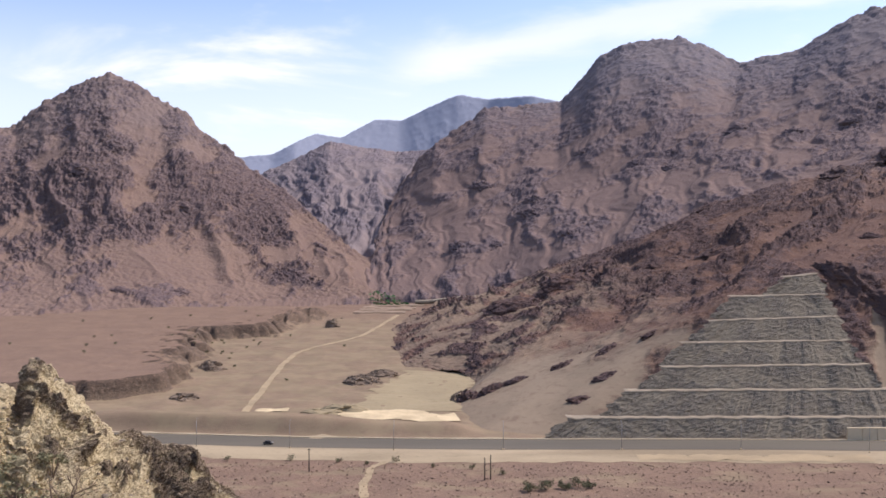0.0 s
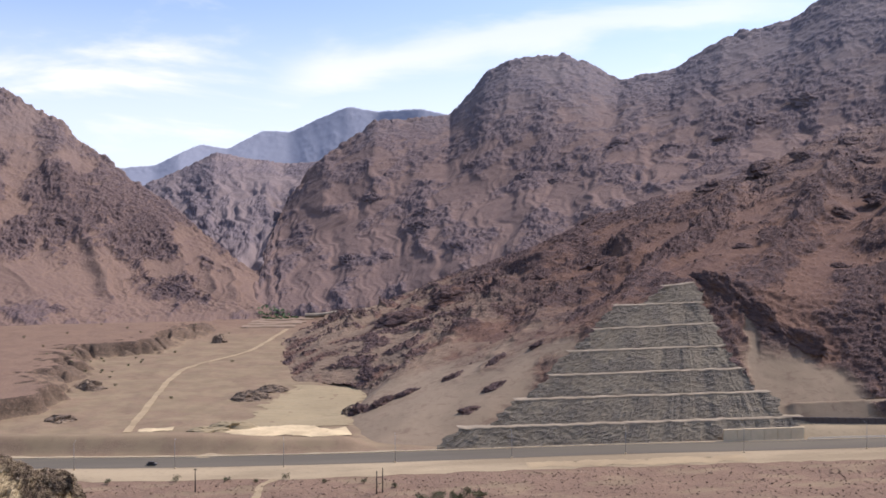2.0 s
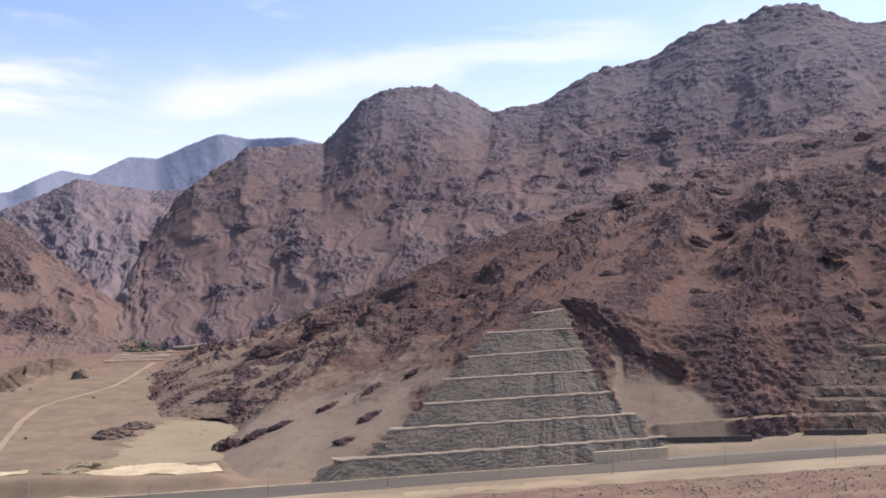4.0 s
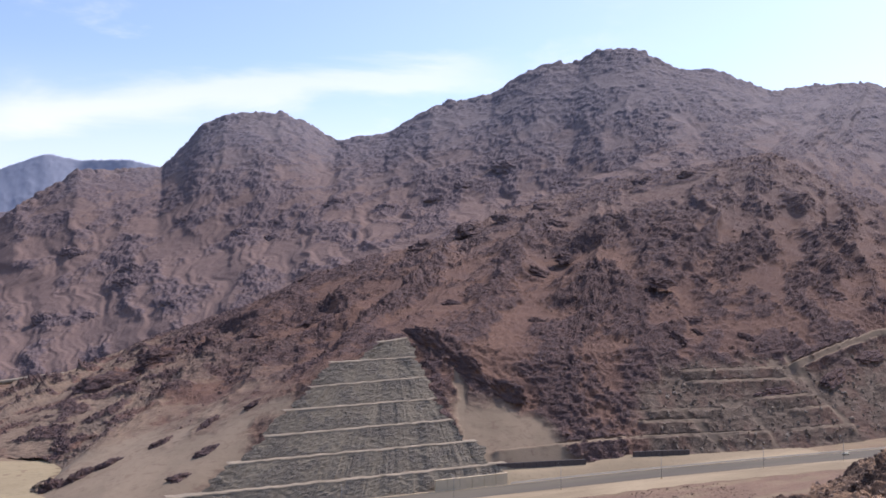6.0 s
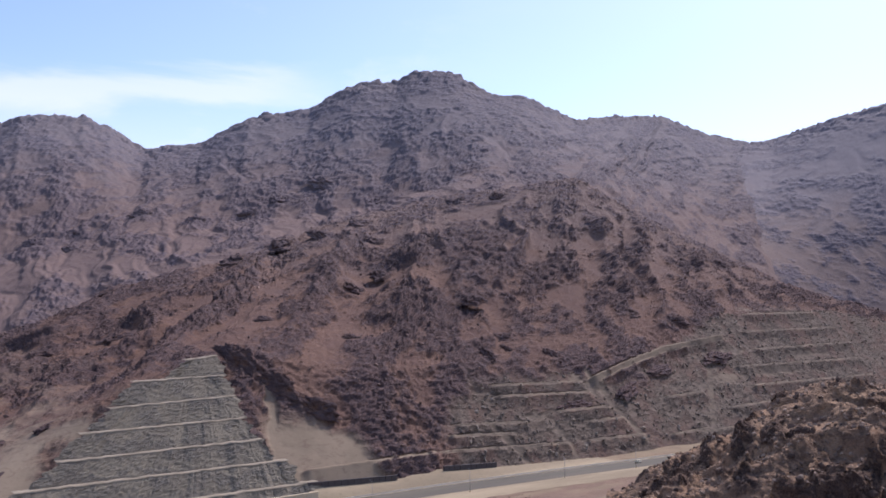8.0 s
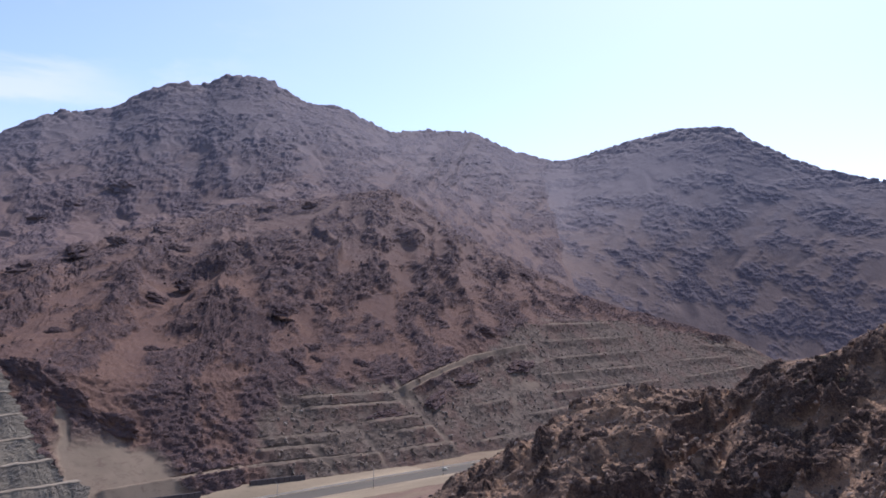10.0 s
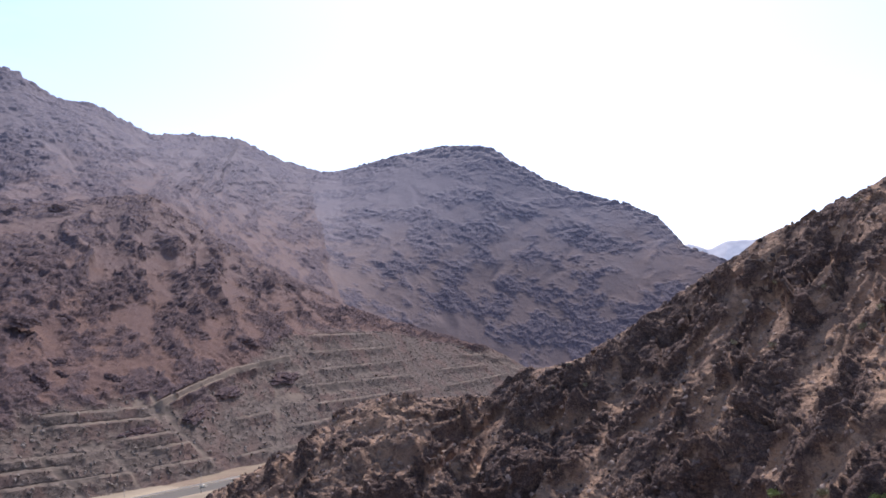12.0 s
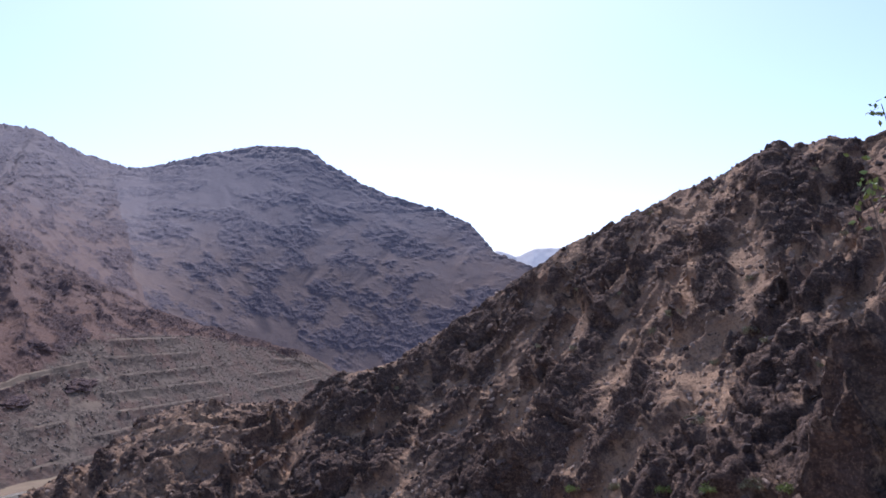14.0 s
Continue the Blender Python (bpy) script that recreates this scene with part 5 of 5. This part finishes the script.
def strewn(name, ob, n, sizes, mat, label, seed, test=None, on_rock=0.5, bury=0.15):
    """Boulders strewn over a slope, most of them small; on_rock is the share that lies on bare rock."""
    r = np.random.default_rng(seed)
    count = len(ob.data.vertices)
    co, rock = np.empty(count * 3, np.float32), np.empty(count, np.float32)
    ob.data.vertices.foreach_get("co", co)
    ob.data.attributes["rock"].data.foreach_get("value", rock)
    co = co.reshape(-1, 3)
    weight = on_rock * rock + (1 - on_rock) * (1 - rock)
    if "soil" in ob.data.attributes:
        soil = np.empty(count, np.float32)
        ob.data.attributes["soil"].data.foreach_get("value", soil)
        weight = weight * np.clip(1 - 1.6 * soil, 0.0, 1)
    if test is not None:
        weight = weight * test(co)
    at = co[r.choice(count, n, p=weight / weight.sum())] + r.normal(0, 0.3 * sizes[0], (n, 3))
    size = sizes[0] * (sizes[1] / sizes[0]) ** (r.random(n) ** 2)
    maker = random.Random(seed)
    kinds = [stone(maker, 1.0) for _ in range(8)]
    shapes = np.array([[tuple(p) for p in k[0]] for k in kinds])
    faces = np.array(kinds[0][1])
    q = r.normal(size=(n, 4))
    q /= np.linalg.norm(q, axis=1, keepdims=True)
    w, x, y, z = q.T
    turn = np.stack([np.stack([1 - 2 * (y * y + z * z), 2 * (x * y - z * w), 2 * (x * z + y * w)], 1),
                     np.stack([2 * (x * y + z * w), 1 - 2 * (x * x + z * z), 2 * (y * z - x * w)], 1),
                     np.stack([2 * (x * z - y * w), 2 * (y * z + x * w), 1 - 2 * (x * x + y * y)], 1)], 1)
    body = shapes[r.integers(0, len(kinds), n)] * r.uniform(0.6, 1.25, (n, 1, 3)) * size[:, None, None]
    body = np.einsum("nij,nkj->nki", turn, body) + at[:, None] + np.array((0, 0, 1)) * (bury * size)[:, None, None]
    k = shapes.shape[1]
    index = (faces[None] + (np.arange(n) * k)[:, None, None]).reshape(-1, 3).astype(np.int32)
    mesh = bpy.data.meshes.new(name)
    mesh.vertices.add(n * k)
    mesh.vertices.foreach_set("co", body.astype(np.float32).ravel())
    mesh.loops.add(index.size)
    mesh.loops.foreach_set("vertex_index", index.ravel())
    mesh.polygons.add(len(index))
    mesh.polygons.foreach_set("loop_start", np.arange(0, index.size, 3, dtype=np.int32))
    mesh.polygons.foreach_set("use_smooth", np.zeros(len(index), bool))
    mesh.update(calc_edges=True)
    mesh.materials.append(mat)
    return tagged(new(name, mesh), label, "boulders", kind="stuff")


HILL_OB, OUT_OB = bpy.data.objects["near_hill"], bpy.data.objects["near_outcrop"]
M_HILLSTONE = boulder("hill boulders", (0.050, 0.036, 0.031), (0.21, 0.145, 0.108), 0.2)
M_CHUTE = boulder("chute rubble", (0.16, 0.11, 0.08), (0.45, 0.33, 0.235), 0.15)
M_OUTSTONE = earth("outcrop stones", ((0.30, 0.25, 0.17), (0.16, 0.125, 0.095)), 3.0, 0.01)
M_BOULDERS = boulder("spur boulders", (0.105, 0.072, 0.064), (0.26, 0.175, 0.135))
strewn("hill_boulders", HILL_OB, 4500, (0.08, 0.5), M_HILLSTONE, "dark angular boulders strewn over the hillside", 22, lambda c: c[:, 2] > 62, 0.65)
strewn("chute_rubble", HILL_OB, 9000, (0.06, 0.4), M_CHUTE, "pale broken rubble lying in the hillside's chutes", 26, lambda c: c[:, 2] > 62, 0.04)
M_QUARRY = boulder("quarry rubble", (0.130, 0.101, 0.078), (0.35, 0.282, 0.210))
strewn("quarry_rubble", SPUR_OB, 5000, (0.4, 1.7), M_QUARRY, "pale grey rubble tipped on the quarry's ledges", 33, lambda c: (c[:, 0] > 345) & (c[:, 0] < 1180) & (c[:, 2] < 98) & (c[:, 2] > 3) & (c[:, 1] < 530) & (quarried(c) > 0.4), 0.5)
strewn("spur_boulders", SPUR_OB, 9000, (0.4, 1.5), M_BOULDERS, "dark red boulders strewn over the spur", 28, lambda c: (c[:, 1] > 416) & ((c[:, 0] < 330) | (c[:, 2] > 55)), 0.9)
out_spots = surface_spots(OUT_OB, random.Random(23), 260, lambda c: c[:, 1] < 18)
scatter("outcrop_stones", len(out_spots), lambda r: out_spots[r.randrange(len(out_spots))], (0.02, 0.07), M_OUTSTONE, "small broken stones on the outcrop", 24)

# broken blocks sunk in the outcrop, parts of it
rock_r = random.Random(27)
for k, (x, y, z) in enumerate(surface_spots(OUT_OB, rock_r, 14, lambda c: (c[:, 1] < 16.5) & (c[:, 2] > 95.4) & (c[:, 2] < 96.8))):
    l = rock_r.uniform(0.08, 0.2)
    crag(OUT_OB, (x, y + 0.5 * l, z - 0.3 * l), (l, l * 0.7, l * 0.8), rock_r.uniform(-60, -20), 680 + k, M_OUT, 30).name = "rock"

# ---- near plants ----
M_DRYLEAF = plain("dry yellow green leaves", (0.30, 0.275, 0.145), 0.85, 0, 0.4)
M_BRIGHTLEAF = plain("sunlit green leaves", (0.26, 0.32, 0.07), 0.7, 0, 0.4)
shrub((-5.45, 12.45, 95.75), (1.3, 1.0, 0.85), 120, 0.05, 701, "leafless dry shrub growing on the pale outcrop", M_DRYLEAF, "", 0.014)
for k, (x, y, z) in enumerate(((-5.6, 12.6, 95.9), (-6.1, 12.5, 96.1), (-4.5, 13.6, 95.5), (-5.9, 13.2, 96.4), (-6.5, 12.8, 96.4))):
    shrub((x, y, z - 0.12), (0.7, 0.6, 0.4), 320, 0.05, 710 + k, "low dusty green bush on the outcrop", M_DRYLEAF, "outcrop bushes", 0.008)
branch = thing("tree_branch", "thin branch with small bright green leaves", "branch", (6.05, -1.95, 98.2))
many("stem", [tube_data([(-0.2, -0.5, -2.9), (-0.1, -0.4, 0.0), (0.0, 0.05, 1.4), (0.04, 0.17, 2.7), (0.07, 0.28, 3.2)], (0.05, 0.02, 0.015, 0.008, 0.003), 6),
              tube_data([(0.0, 0.05, 1.4), (0.05, 0.3, 2.2), (0.09, 0.38, 2.75)], (0.01, 0.006, 0.003), 5)], M_TWIG, branch)
leaf_r = random.Random(77)
leaves = []
for cx, cy, cz, spread, count in ((0.09, 0.36, 2.68, 0.13, 34), (0.08, 0.31, 3.17, 0.06, 14), (0.04, 0.12, 2.95, 0.1, 16)):
    for _ in range(count):
        c = Vector((cx + leaf_r.gauss(0, 0.4) * spread, cy + leaf_r.gauss(0, 0.4) * spread, cz + leaf_r.gauss(0, 0.8) * spread))
        q = Euler((leaf_r.uniform(0, 6), leaf_r.uniform(0, 6), leaf_r.uniform(0, 6))).to_quaternion()
        l = leaf_r.uniform(0.03, 0.06)
        leaves.append(([c + q @ Vector(v) for v in ((0, 0, 0), (l * 0.3, l * 0.5, 0.1 * l), (0, l, 0), (-l * 0.3, l * 0.5, 0.1 * l))], [(0, 1, 2, 3)]))
many("foliage", leaves, M_BRIGHTLEAF, branch)
hill_top = surface_spots(HILL_OB, random.Random(25), 34, lambda c: (c[:, 2] > 92) & (c[:, 0] > 60))
for k, (x, y, z) in enumerate(hill_top):
    s = 0.5 + 0.5 * rng.random()
    shrub((x, y, z - 0.1), (s * 1.4, s * 1.4, s), 150, 0.14, 740 + k, "small dry bush among the hillside rocks", M_DRYLEAF, "hillside bushes", 0.02)

for k, (x, y, z) in enumerate(((72.9, 5.9, 87.2), (71.0, 2.6, 87.8), (66.2, -1.1, 88.5), (58.3, -3.7, 90.1), (57.5, -6.0, 90.5), (55.9, -8.0, 90.6), (84.0, -2.3, 101.4), (89.3, -0.8, 99.8), (77.6, -8.5, 99.8))):
    shrub((x, y, z - 0.15), (1.9, 1.9, 0.9), 420, 0.13, 780 + k, "low yellow green bush among the hillside rubble", M_BRIGHTLEAF if k in (0, 2, 3, 5) else M_DRYLEAF, "green hillside bushes", 0.02)
